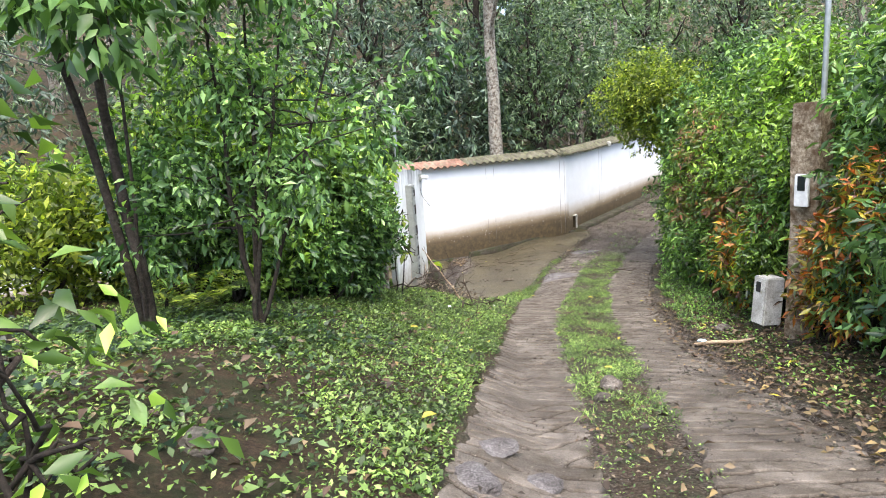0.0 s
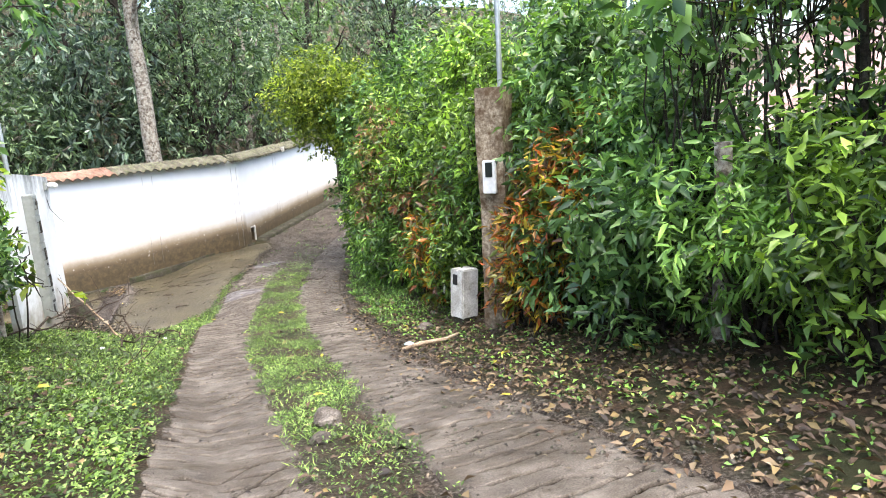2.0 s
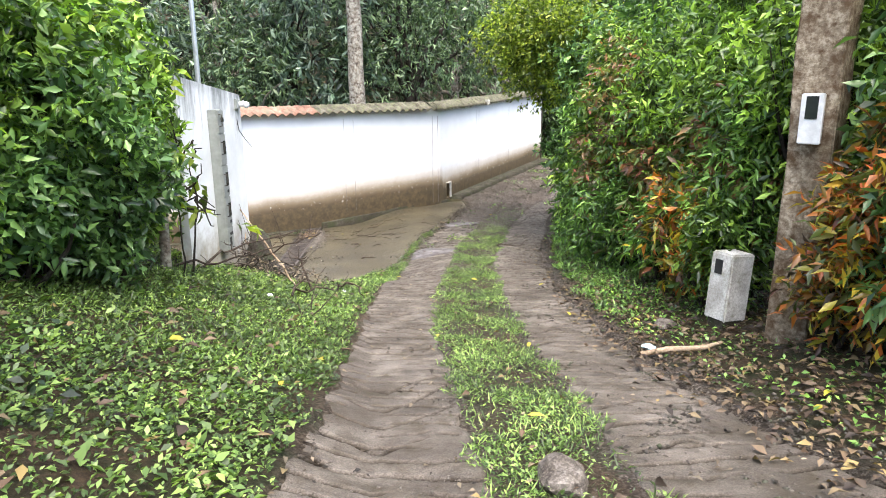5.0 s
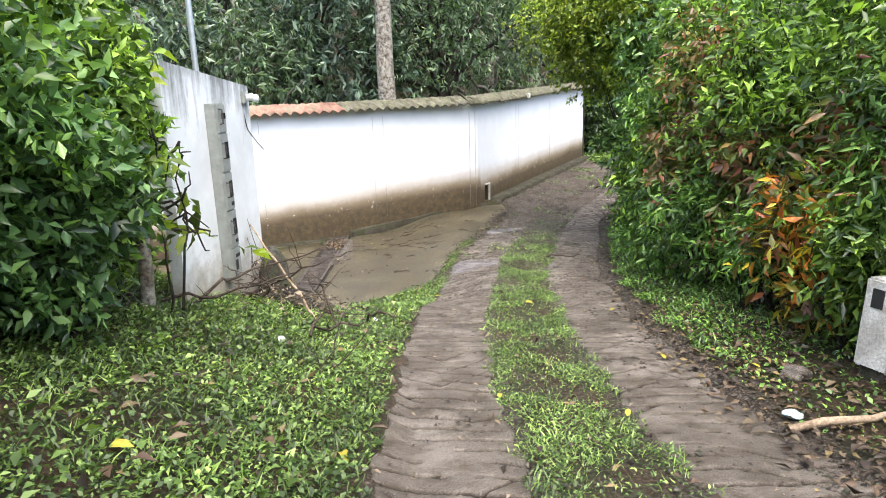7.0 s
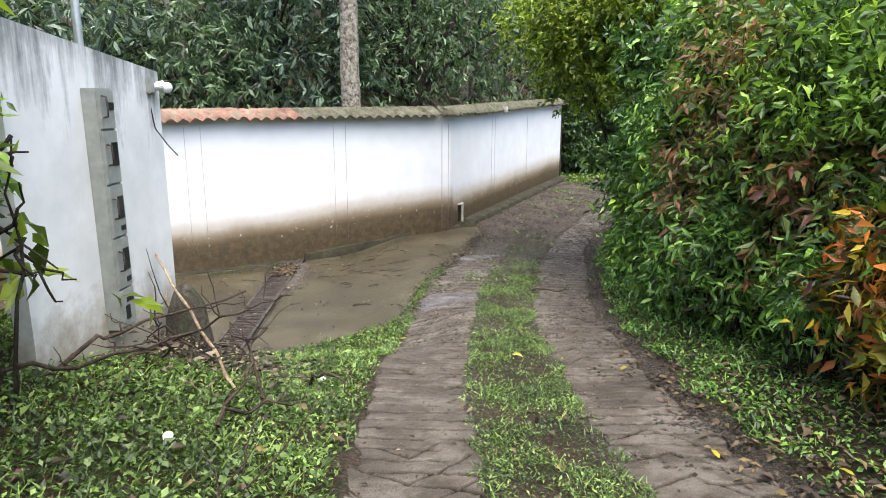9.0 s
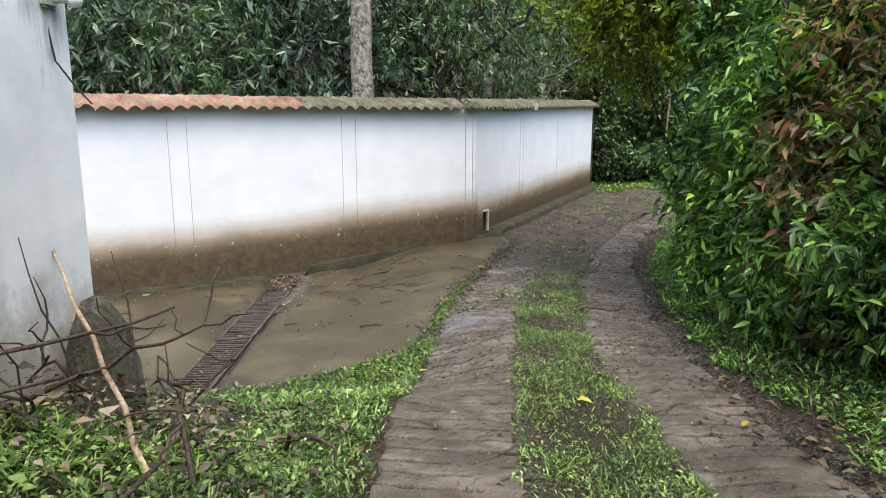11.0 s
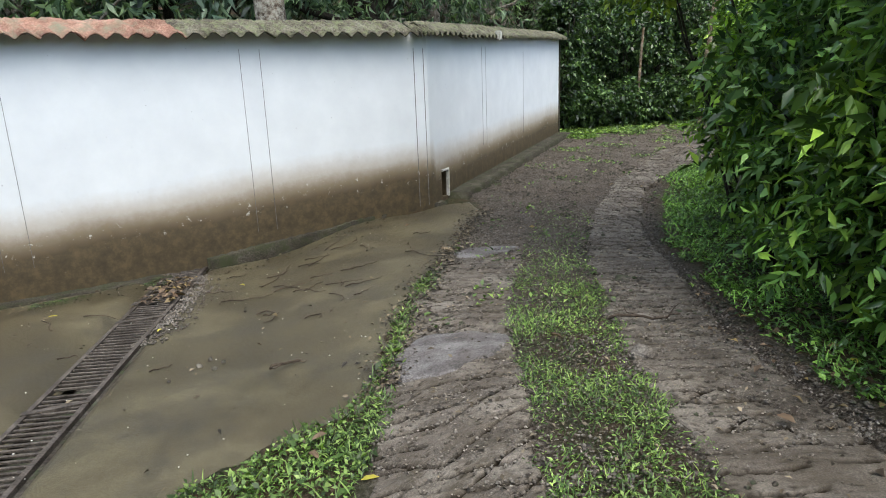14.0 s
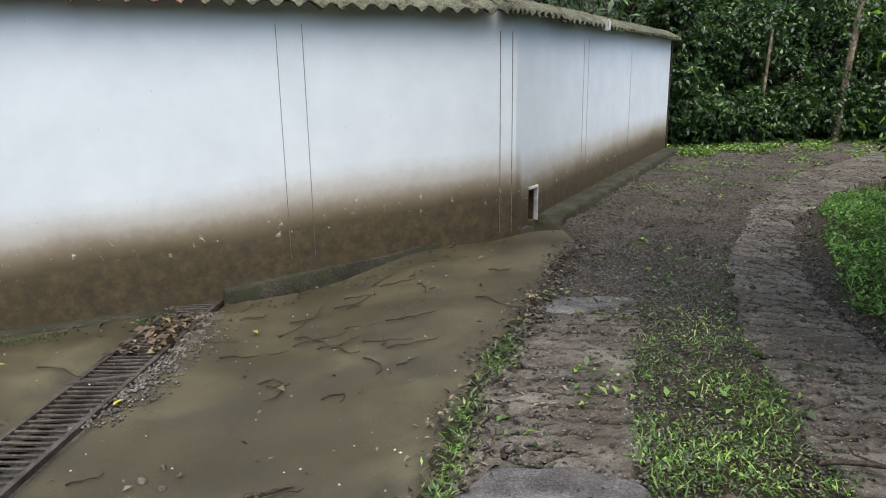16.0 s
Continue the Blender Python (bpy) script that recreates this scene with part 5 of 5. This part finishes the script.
x, y = cover_points(330000, 0.2, 5.5, 1.0, 18.5, strip_keep)
cover("strip_weeds", x, y, 0.026, 0.035, "strip of short weeds between the wheel tracks", L_GRASS, 0.4)
x, y = cover_points(110000, 0.2, 5.5, 4.5, 17.5, strip_keep)
cover("strip_grass", x, y, 0.06, 0.015, "short grass between the wheel tracks", L_GRASS, 0.1, 1.2)


def verge_keep(x, y):
    d = x - np.interp(y, *RIGHT) + 0.12 * wob(x, y, 2.5)
    return (d > 0.1) * (d < 2.2) * (0.15 + 0.85 * smooth(7.5, 11.5, y)) * (0.5 + 0.5 * smooth(-0.5, 0.2, wob(x, y, 1.3)))


x, y = cover_points(200000, 2.6, 10.0, 2, 21, verge_keep)
cover("verge_weeds", x, y, 0.045, 0.05, "low green weeds along the verge", L_FRESH)
x, y = cover_points(36000, 2.6, 10.0, 9, 21, verge_keep)
cover("verge_grass", x, y, 0.11, 0.02, "fresh green grass along the verge", L_FRESH, 0.1, 1.2)


def dirt_keep(x, y):
    on = (behind_wall(x, y) < -0.35) & (x > np.interp(y, *LEFT)) & (x < np.interp(y, *RIGHT) + 3)
    in_r = (x > np.interp(y, *GRASS_R) + 0.1) & (x < np.interp(y, *RIGHT) - 0.1)
    return on * ~in_r * smooth(0.05, 0.6, wob(x, y, 1.4)) * (0.35 + 0.65 * smooth(20, 25, y))


x, y = cover_points(60000, 2.5, 16.0, 15, 27.5, dirt_keep)
cover("road_weeds", x, y, 0.06, 0.03, "sparse weeds over the gravel by the wall", L_GRASS)
x, y = cover_points(26000, 8.2, 18.0, 24.0, 28.0, lambda x, y: (behind_wall(x, y) < 1.0) * smooth(0.3, 1.6, y - np.interp(x, [8, 9.5, 13.5, 18], [24.2, 24.6, 26.0, 26.0]) + 0.6 * wob(x, y, 1.2)))
cover("bend_weeds", x, y, 0.09, 0.05, "weeds and fallen cuttings at the bend of the drive", L_GRASS)
# Tree shade on this corner is put into the colour: dark ivy-toned weeds.
x, y = cover_points(60000, -4.5, -0.2, 1.0, 7.0, lambda x, y: bank_keep(x, y) * smooth(0.2, 1.6, -x) * smooth(-0.3, 0.4, wob(x, y, 1.7)))
cover("shade_coloured_weeds", x, y, 0.06, 0.08, "broad-leaved weeds coloured dark to stand for the shade under the trees", L_IVY, 0.5, 0.3)
# weeds in the seam between slab and track
y = r.uniform(13.6, 16.8, 2400)
x = np.interp(y, *LEFT) + r.normal(0, 0.05, len(y))
k = wob(x * 0, y, 2.6) + r.normal(0, 0.4, len(y)) > -0.05
cover("seam_weeds", x[k], y[k], 0.05, 0.03, "weeds growing in the seam beside the slab", L_GRASS, 0.2, 0.9)

# stones in the loose gravel
def pebbles(name, x, y, size, label, mat=M_PEBBLE):
    n = len(x)
    v = np.array([(1, 0, 0), (-1, 0, 0), (0, 1, 0), (0, -1, 0), (0, 0, 0.6), (0, 0, -0.6)])
    f = np.array([(0, 2, 4), (2, 1, 4), (1, 3, 4), (3, 0, 4), (2, 0, 5), (1, 2, 5), (3, 1, 5), (0, 3, 5)])
    s = size * r.uniform(0.4, 1.4, (n, 1, 1))
    a = r.uniform(0, 6.28, n)
    rot = np.stack([np.stack([np.cos(a), -np.sin(a), 0 * a], -1), np.stack([np.sin(a), np.cos(a), 0 * a], -1), np.stack([0 * a, 0 * a, 1 + 0 * a], -1)], 1)
    V = np.einsum("nij,vj->nvi", rot, v) * s * r.uniform(0.6, 1.3, (n, 6, 1)) + np.stack([x, y, land(x, y) + 0.014], -1)[:, None]
    F = f[None] + 6 * np.arange(n)[:, None, None]
    tagged(new(name, mesh_from(name, V.reshape(-1, 3), F.reshape(-1, 3), mat)), label, "gravel", kind="stuff")


x, y = cover_points(80000, 1.6, 9.0, 12.5, 24, lambda x, y: (behind_wall(x, y) < -0.3) * (x > np.interp(y, *LEFT)) * (x < np.interp(y, *RIGHT)) * (0.15 + 0.85 * smooth(-0.2, 0.4, wob(x, y, 1.9))))
pebbles("gravel", x, y, 0.013, "loose brown-grey gravel over the drive")
x, y = cover_points(16000, 2.0, 11.0, 14.5, 25, lambda x, y: (behind_wall(x, y) < -0.3) * (x > np.interp(y, *LEFT)) * (x < np.interp(y, *RIGHT)) * smooth(-0.1, 0.5, wob(x, y, 2.4)))
pebbles("clods", x, y, 0.02, "dark wet clods and stones on the worn drive", M_STONE)
x, y = cover_points(15000, 1.8, 6.5, 12.5, 19, lambda x, y: (behind_wall(x, y) < -0.3) * (x > np.interp(y, *LEFT)) * (x < np.interp(y, *RIGHT)) * 0.8)
pebbles("pale_gravel", x, y, 0.008, "small pale stones trodden into the drive", M_WHITESTONE)
x, y = cover_points(12000, 0.2, 5.2, 2, 15.5, lambda x, y: (x > np.interp(y, *GRASS_R) - 0.1) * (x < np.interp(y, *RIGHT) + 0.35) * smooth(-0.2, 0.5, wob(x, y, 2.0) + x - np.interp(y, *RIGHT) + 0.35))
pebbles("mud_clods", x, y, 0.017, "dark mud crumbs along the muddy wheel track", M_STONE)
x, y = cover_points(16000, 0.2, 5.4, 2, 15.5, lambda x, y: (x > np.interp(y, *LEFT)) * (x < np.interp(y, *RIGHT) + 0.3) * 1.0)
pebbles("grit", x, y, 0.0065, "fine pale grit on the wheel tracks")
x = r.normal(0, 1, 900) * 0.14
y = r.uniform(15.9, 17.9, 900)
x = np.abs(x) + drain_x(y, 1) - 0.06 + 0.1 * np.sin((y - 15.9) * 1.57)
pebbles("silt_stones", x, y, 0.016, "stones and silt washed up beside the drain")

# fallen leaves
def litter(name, x, y, size, label, mat=L_LITTER, lift=0.02):
    z = land(x, y) + 0.018 + r.uniform(0, lift, len(x))
    a = r.uniform(0, 2 * math.pi, len(x))
    w = np.stack([np.cos(a), np.sin(a), r.normal(0.08, 0.2, len(x))], -1)
    me = leaf_mesh(name, r, np.stack([x, y, z], -1), w, size * r.uniform(0.5, 1.4, len(x)), 0.45, mat, 0.72, 0.3)
    tagged(new(name, me), label, "leaf litter", kind="stuff")


def verge_litter(x, y):
    d = x - np.interp(y, *RIGHT)
    return (d > -0.55) * (d < 2.0) * (smooth(-0.55, 0.25, d)) * (1 - 0.8 * smooth(9, 12.5, y))


x, y = cover_points(22000, 1.5, 6.5, 1, 15, verge_litter)
litter("leaf_litter", x, y, 0.065, "drift of dead brown and yellow leaves along the hedge's foot")
x, y = cover_points(4200, -4.5, 1.2, 0.8, 13, lambda x, y: (x < np.interp(y, *LEFT)) * 0.5)
litter("bank_litter", x, y, 0.075, "dead leaves lying in the weeds of the bank", lift=0.05)
x, y = cover_points(2600, 0.1, 5, 1.5, 12, lambda x, y: (x > np.interp(y, *GRASS_L) - 0.1) * (x < np.interp(y, *GRASS_R) + 0.1) * (1 - 0.8 * smooth(4, 8, y)))
litter("strip_litter", x, y, 0.065, "dead leaves between the wheel tracks")
y = r.uniform(16.9, 17.7, 130)
litter("drain_litter", drain_x(y, 1) - r.uniform(-0.05, 0.33, 130), y, 0.085, "wet dead leaves clogging the drain", lift=0.06)
x, y = cover_points(900, -7, 16, 13.5, 27, lambda x, y: (behind_wall(x, y) < -0.1) * (0.12 + 0.88 * (behind_wall(x, y) > -0.7)))
litter("road_litter", x, y, 0.08, "scattered dead leaves on slab and drive")

x, y = cover_points(60000, 0.3, 12.0, 2.5, 26, lambda x, y: (behind_wall(x, y) < -0.1) * (x > np.interp(y, *LEFT) - 0.1) * (x < np.interp(y, *RIGHT) + 0.2) * (0.1 + 0.9 * smooth(-0.3, 0.5, wob(x, y, 1.7))) * (0.3 + 0.7 * smooth(11, 15, y)))
litter("debris", x, y, 0.035, "crumbs of rotted leaf and bark trodden into the drive", L_DEBRIS, 0.006)
x, y = cover_points(7000, -6, 3.2, 13.6, 19, lambda x, y: (behind_wall(x, y) < -0.05) * (x < np.interp(y, *LEFT)) * (0.06 + 0.94 * (behind_wall(x, y) > -0.45)))
litter("slab_debris", x, y, 0.04, "crumbs of leaf and silt along the wall's foot", L_DEBRIS, 0.006)

y = r.uniform(14.2, 18.9, 1500)
x = np.interp(y, *LEFT) + r.normal(0, 0.1, len(y)) + 0.05 * wob(y * 0.3, y, 2.0)
litter("seam_debris", x, y, 0.045, "rotted leaf crumbs gathered along the slab's edge", L_DEBRIS, 0.012)
x, y = cover_points(330, -4, 3.0, 13.9, 18.6, lambda x, y: (behind_wall(x, y) < -0.3) * (x < np.interp(y, *LEFT)) * 1.0)
pebbles("pale_grit", x, y, 0.007, "pale grit scattered on the slab", M_WHITECON)

YLEAF = leaf_mesh("yellow_leaf", np.random.default_rng(5), np.zeros((1, 3)), np.array([[1.0, 0, 0.1]]), 0.09, 0.5, L_YELLOW, 0.95, 0.12, fine=True)
for x, y in ((1.62, 6.35), (0.35, 6.9), (1.73, 13.3), (3.0, 9.2), (1.55, 8.6), (3.3, 11.0), (0.4, 16.2), (-0.6, 16.9), (4.6, 13.3), (2.2, 8.1), (3.6, 8.9), (1.0, 17.3), (0.5, 12.6), (2.7, 5.1), (3.2, 6.2)):
    ob = new("fallen_leaf", YLEAF)
    ob.matrix_world = pose(x, y, zat(x, y) + 0.035, 0, 0, r.uniform(0, 360))
    tagged(ob, "single bright yellow fallen leaf", "leaf", "yellow fallen leaves")

# twigs washed on to the slab
for i in range(46):
    x, y = (r.normal(1.75, 0.65), r.normal(17.0, 0.75)) if i < 32 else (r.uniform(-3, 1.2), r.uniform(14.2, 17.8))
    if y > KY + 0.353 * (x - KX) - 0.3:
        y -= 0.9
    x = min(x, float(np.interp(y, *LEFT)) + 0.1)
    L, a = r.uniform(0.15, 0.5), r.uniform(-0.7, 0.9)
    p, q = [], np.array([0.0, 0.0])
    for t in range(6):
        z = zat(x + q[0], y + q[1]) - zat(x, y)
        p.append((q[0], q[1], z + 0.01 + 0.008 * (t % 2), 0.0065 - 0.0008 * t))
        a += r.normal(0, 0.4)
        q = q + np.array([math.cos(a), math.sin(a)]) * L / 5
    ob = piece("twig", tube_mesh("twig", [p], M_TWIG, 5))
    ob.location = (x, y, zat(x, y) + 0.012)
    tagged(ob, "short dark crooked twig lying on the drive", "twig", "twigs on the slab")
for k, (x, y) in enumerate(((0.78, 15.3), (0.9, 15.22), (0.85, 15.4), (0.95, 15.33), (0.6, 15.1))):
    bm = bmesh.new()
    bmesh.ops.create_icosphere(bm, subdivisions=2, radius=0.026 - 0.003 * k)
    for v in bm.verts:
        v.co *= 1 + 0.5 * noise.noise(v.co * 30 + Vector((k, 0, 0)))
    ob = part("stone", bm, M_STONE)
    ob.location = (x, y, zat(x, y) + 0.016)
    tagged(ob, "small loose stone on the slab", "stone", "stones on the slab")

stick = piece("fallen_stick", tube_mesh("fallen_stick", [[(0, 0, 0, 0.022), (0.25, 0.03, 0.01, 0.026), (0.55, 0.02, 0.0, 0.022), (0.75, 0.06, 0.015, 0.014)]], M_PALEWOOD, 8))
stick.location = (3.02, 7.8, zat(3.2, 7.8) + 0.03)
tagged(stick, "pale bare broken stick at the edge of the drive", "stick")
piece_of_wrap = bmesh.new()
bmesh.ops.create_icosphere(piece_of_wrap, subdivisions=3, radius=0.045)
for v in piece_of_wrap.verts:
    v.co = Vector((v.co.x * 1.3, v.co.y, v.co.z * 0.5)) * (1 + 0.6 * noise.noise(v.co * 22))
ob = part("wrapper", piece_of_wrap, M_BLUEWRAP)
ob.location = (3.22, 8.03, zat(3.22, 8.03) + 0.03)
tagged(ob, "crumpled pale blue plastic wrapper among dead leaves", "wrapper")
for (x, y), nm in (((0.84, 11.3), "litter_scrap"), ((0.11, 9.3), "plastic_scrap")):
    bm = bmesh.new()
    bmesh.ops.create_icosphere(bm, subdivisions=3, radius=0.024)
    for v in bm.verts:
        v.co = Vector((v.co.x, v.co.y * 1.6, v.co.z * 0.6)) * (1 + 0.6 * noise.noise(v.co * 25))
    ob = part(nm, bm, M_PLASTIC)
    ob.location = (x, y, zat(x, y) + 0.05)
    tagged(ob, "crumpled clear-white scrap of plastic in the weeds", "litter")

# heap of dead branches on the bank beside the drive
r = np.random.default_rng(77)
for i in range(11):
    x, y = r.normal(0.1, 0.35), r.normal(10.7, 0.6)
    z = zat(x, y)
    a = r.uniform(0, 6.28)
    tip = np.array([math.cos(a) * r.uniform(0.4, 1.1), math.sin(a) * r.uniform(0.4, 1.0), r.uniform(0.05, 0.45)])
    main = bent(r, (0, 0, 0.02), tip, 0.013, 0.005, 0.4, 8)
    paths = [main]
    for j in range(5):
        s = main[r.integers(2, 8)]
        paths.append(bent(r, s[:3], s[:3] + r.normal(0, 0.2, 3) + np.array([0, 0, 0.06]), 0.006, 0.002, 0.12, 5))
    ob = thing("dead_branch", "dry dead forked branch lying on the bank", "branch", "heap of dead branches", (x, y, z))
    piece("branch_wood", tube_mesh("branch_wood", paths, M_TWIG, 5), ob)
for x, y, tip in ((0.02, 11.2, (-0.22, 0.2, 0.62)), (0.35, 10.2, (-0.7, 1.0, 0.75))):
    ob = thing("dead_branch", "pale bare branch sticking up from the heap", "branch", "heap of dead branches", (x, y, zat(x, y)))
    piece("branch_wood", tube_mesh("branch_wood", [bent(r, (0, 0, 0), tip, 0.014, 0.008, 0.15, 8)], M_PALEWOOD, 6), ob)
k = 900
bx, by = r.normal(0.15, 0.3, k), r.normal(10.9, 0.4, k)
litter("heap_leaves", bx, by, 0.055, "withered brown leaves on the dead branches", L_DEBRIS, 0.22)


# ---- stones, big leaves and sticks lying about ----
def lying_stone(x, y, size, mat, label, name="stone", seed=0):
    bm = bmesh.new()
    bmesh.ops.create_icosphere(bm, subdivisions=3, radius=0.5)
    for v in bm.verts:
        n = noise.noise(v.co * 2.5 + Vector((seed * 3.1, 0, 0))) * 0.35 + noise.noise(v.co * 7 + Vector((0, seed, 0))) * 0.12
        v.co = Vector([c * k for c, k in zip(v.co, size)]) * (1 + n)
    ob = part(name, bm, mat)
    ob.location = (x, y, zat(x, y) + size[2] * 0.2)
    ob.rotation_euler = (0, 0, seed * 1.3)
    return tagged(ob, label, "stone")


lying_stone(1.5, 5.55, (0.24, 0.2, 0.16), M_PEBBLE, "pale rough stone lying between the wheel tracks", seed=1)
lying_stone(1.35, 5.2, (0.14, 0.12, 0.08), M_STONE, "small dark stone between the wheel tracks", seed=2)
lying_stone(3.74, 8.71, (0.26, 0.2, 0.1), M_PEBBLE, "flat brown stone among dead leaves at the hedge's foot", seed=3)
lying_stone(-0.83, 2.8, (0.24, 0.16, 0.08), M_STONE, "dark flat stone sunk in the bank's soil", seed=4)
lying_stone(3.63, 13.91, (0.13, 0.2, 0.09), M_PEBBLE, "pale broken edge stone of the wheel track", seed=5)
lying_stone(4.45, 15.6, (0.2, 0.16, 0.07), M_STONE, "dark stone in the muddy track", seed=6)
for k, (x, y, a, b) in enumerate(((0.39, 3.72, 0.3, 0.22), (0.27, 3.15, 0.34, 0.24), (0.62, 3.35, 0.22, 0.2), (0.5, 2.8, 0.3, 0.2))):
    ob = lying_stone(x, y, (a, b, 0.06), M_PATCH, "broken pale concrete flag at the edge of the track", "concrete_flag", 10 + k)
    tagged(ob, group="broken concrete flags")

# second pale patch further along
PX2, PY2 = 3.6 + (PX - 2.5) * 0.9, 17.1 + (PYY - 14.5) * 0.5
PZ2 = land(PX2, PY2) + 0.022 + np.where(np.arange(12)[:, None] == 0, -0.04, 0)
tagged(new("concrete_patch_2", grid_mesh("concrete_patch_2", PX2, PY2, PZ2, M_PATCH)), "small pale concrete patch in the worn drive", "concrete patch", kind="structure")

r = np.random.default_rng(91)
DRY = [leaf_mesh("dry_leaf", np.random.default_rng(20 + k), np.zeros((1, 3)), np.array([[1.0, 0, 0.12]]), 0.1, 0.5, m, 0.9, 0.35, fine=True) for k, m in enumerate((L_LITTER, L_LITTER, L_YELLOW))]
for k, (x, y) in enumerate(((2.25, 11.42), (3.68, 12.72), (2.55, 11.63), (3.2, 14.43), (1.61, 13.88), (1.5, 13.75), (-1.16, 2.6), (-0.5, 3.44), (0.0, 3.9), (-0.25, 4.6), (-0.9, 3.7), (3.5, 6.4), (3.9, 6.9), (3.6, 5.6), (4.0, 5.2), (3.3, 7.3), (0.7, 8.0), (0.55, 7.6), (0.3, 11.9), (0.8, 12.4), (0.1, 12.2), (4.3, 12.4), (4.6, 13.9), (-0.3, 7.2))):
    ob = new("dry_leaf", DRY[k % 3 if k % 5 else 0])
    ob.matrix_world = pose(x, y, zat(x, y) + 0.045, r.normal(0, 8), 0, r.uniform(0, 360))
    tagged(ob, "large curled dead leaf lying on the ground", "leaf", "large dead leaves")

# long bare twigs trailing over the bank's weeds
for x, y, tip in ((-0.75, 9.6, (0.95, 0.25, 0.12)), (-0.55, 9.9, (0.8, 0.6, 0.2)), (0.3, 9.55, (0.45, 0.25, 0.05)), (0.75, 11.0, (0.35, -0.4, 0.08)), (0.36, 9.7, (0.1, 0.6, 0.16)), (2.2, 9.95, (0.36, 0.1, 0.03)), (3.75, 14.6, (0.5, -0.25, 0.05)), (1.3, 15.0, (0.3, 0.2, 0.02))):
    main = bent(r, (0, 0, 0.05), tip, 0.013, 0.006, 0.35, 9)
    forks = [bent(r, main[i][:3], main[i][:3] + np.array([*r.normal(0, 0.14, 2), 0.06]), 0.006, 0.002, 0.1, 5) for i in (3, 5, 6)]
    ob = thing("fallen_branch", "long dark bare forked twig lying on the ground", "branch", "fallen twigs", (x, y, zat(x, y)))
    piece("branch_wood", tube_mesh("branch_wood", [main, *forks], M_TWIG, 6), ob)

# moss along the wall's foot
y = r.uniform(-1.6, 0.3, 1600)
x = y * 1.0
y = KY + 0.353 * (x - KX) - 0.22 - np.abs(r.normal(0, 0.1, len(x)))
k = wob(x, y * 0, 1.9) > -0.1
cover("foot_moss", x[k], y[k], 0.016, 0.01, "dark moss cushions along the wall's damp foot", L_IVY, 0.7, 0.6)
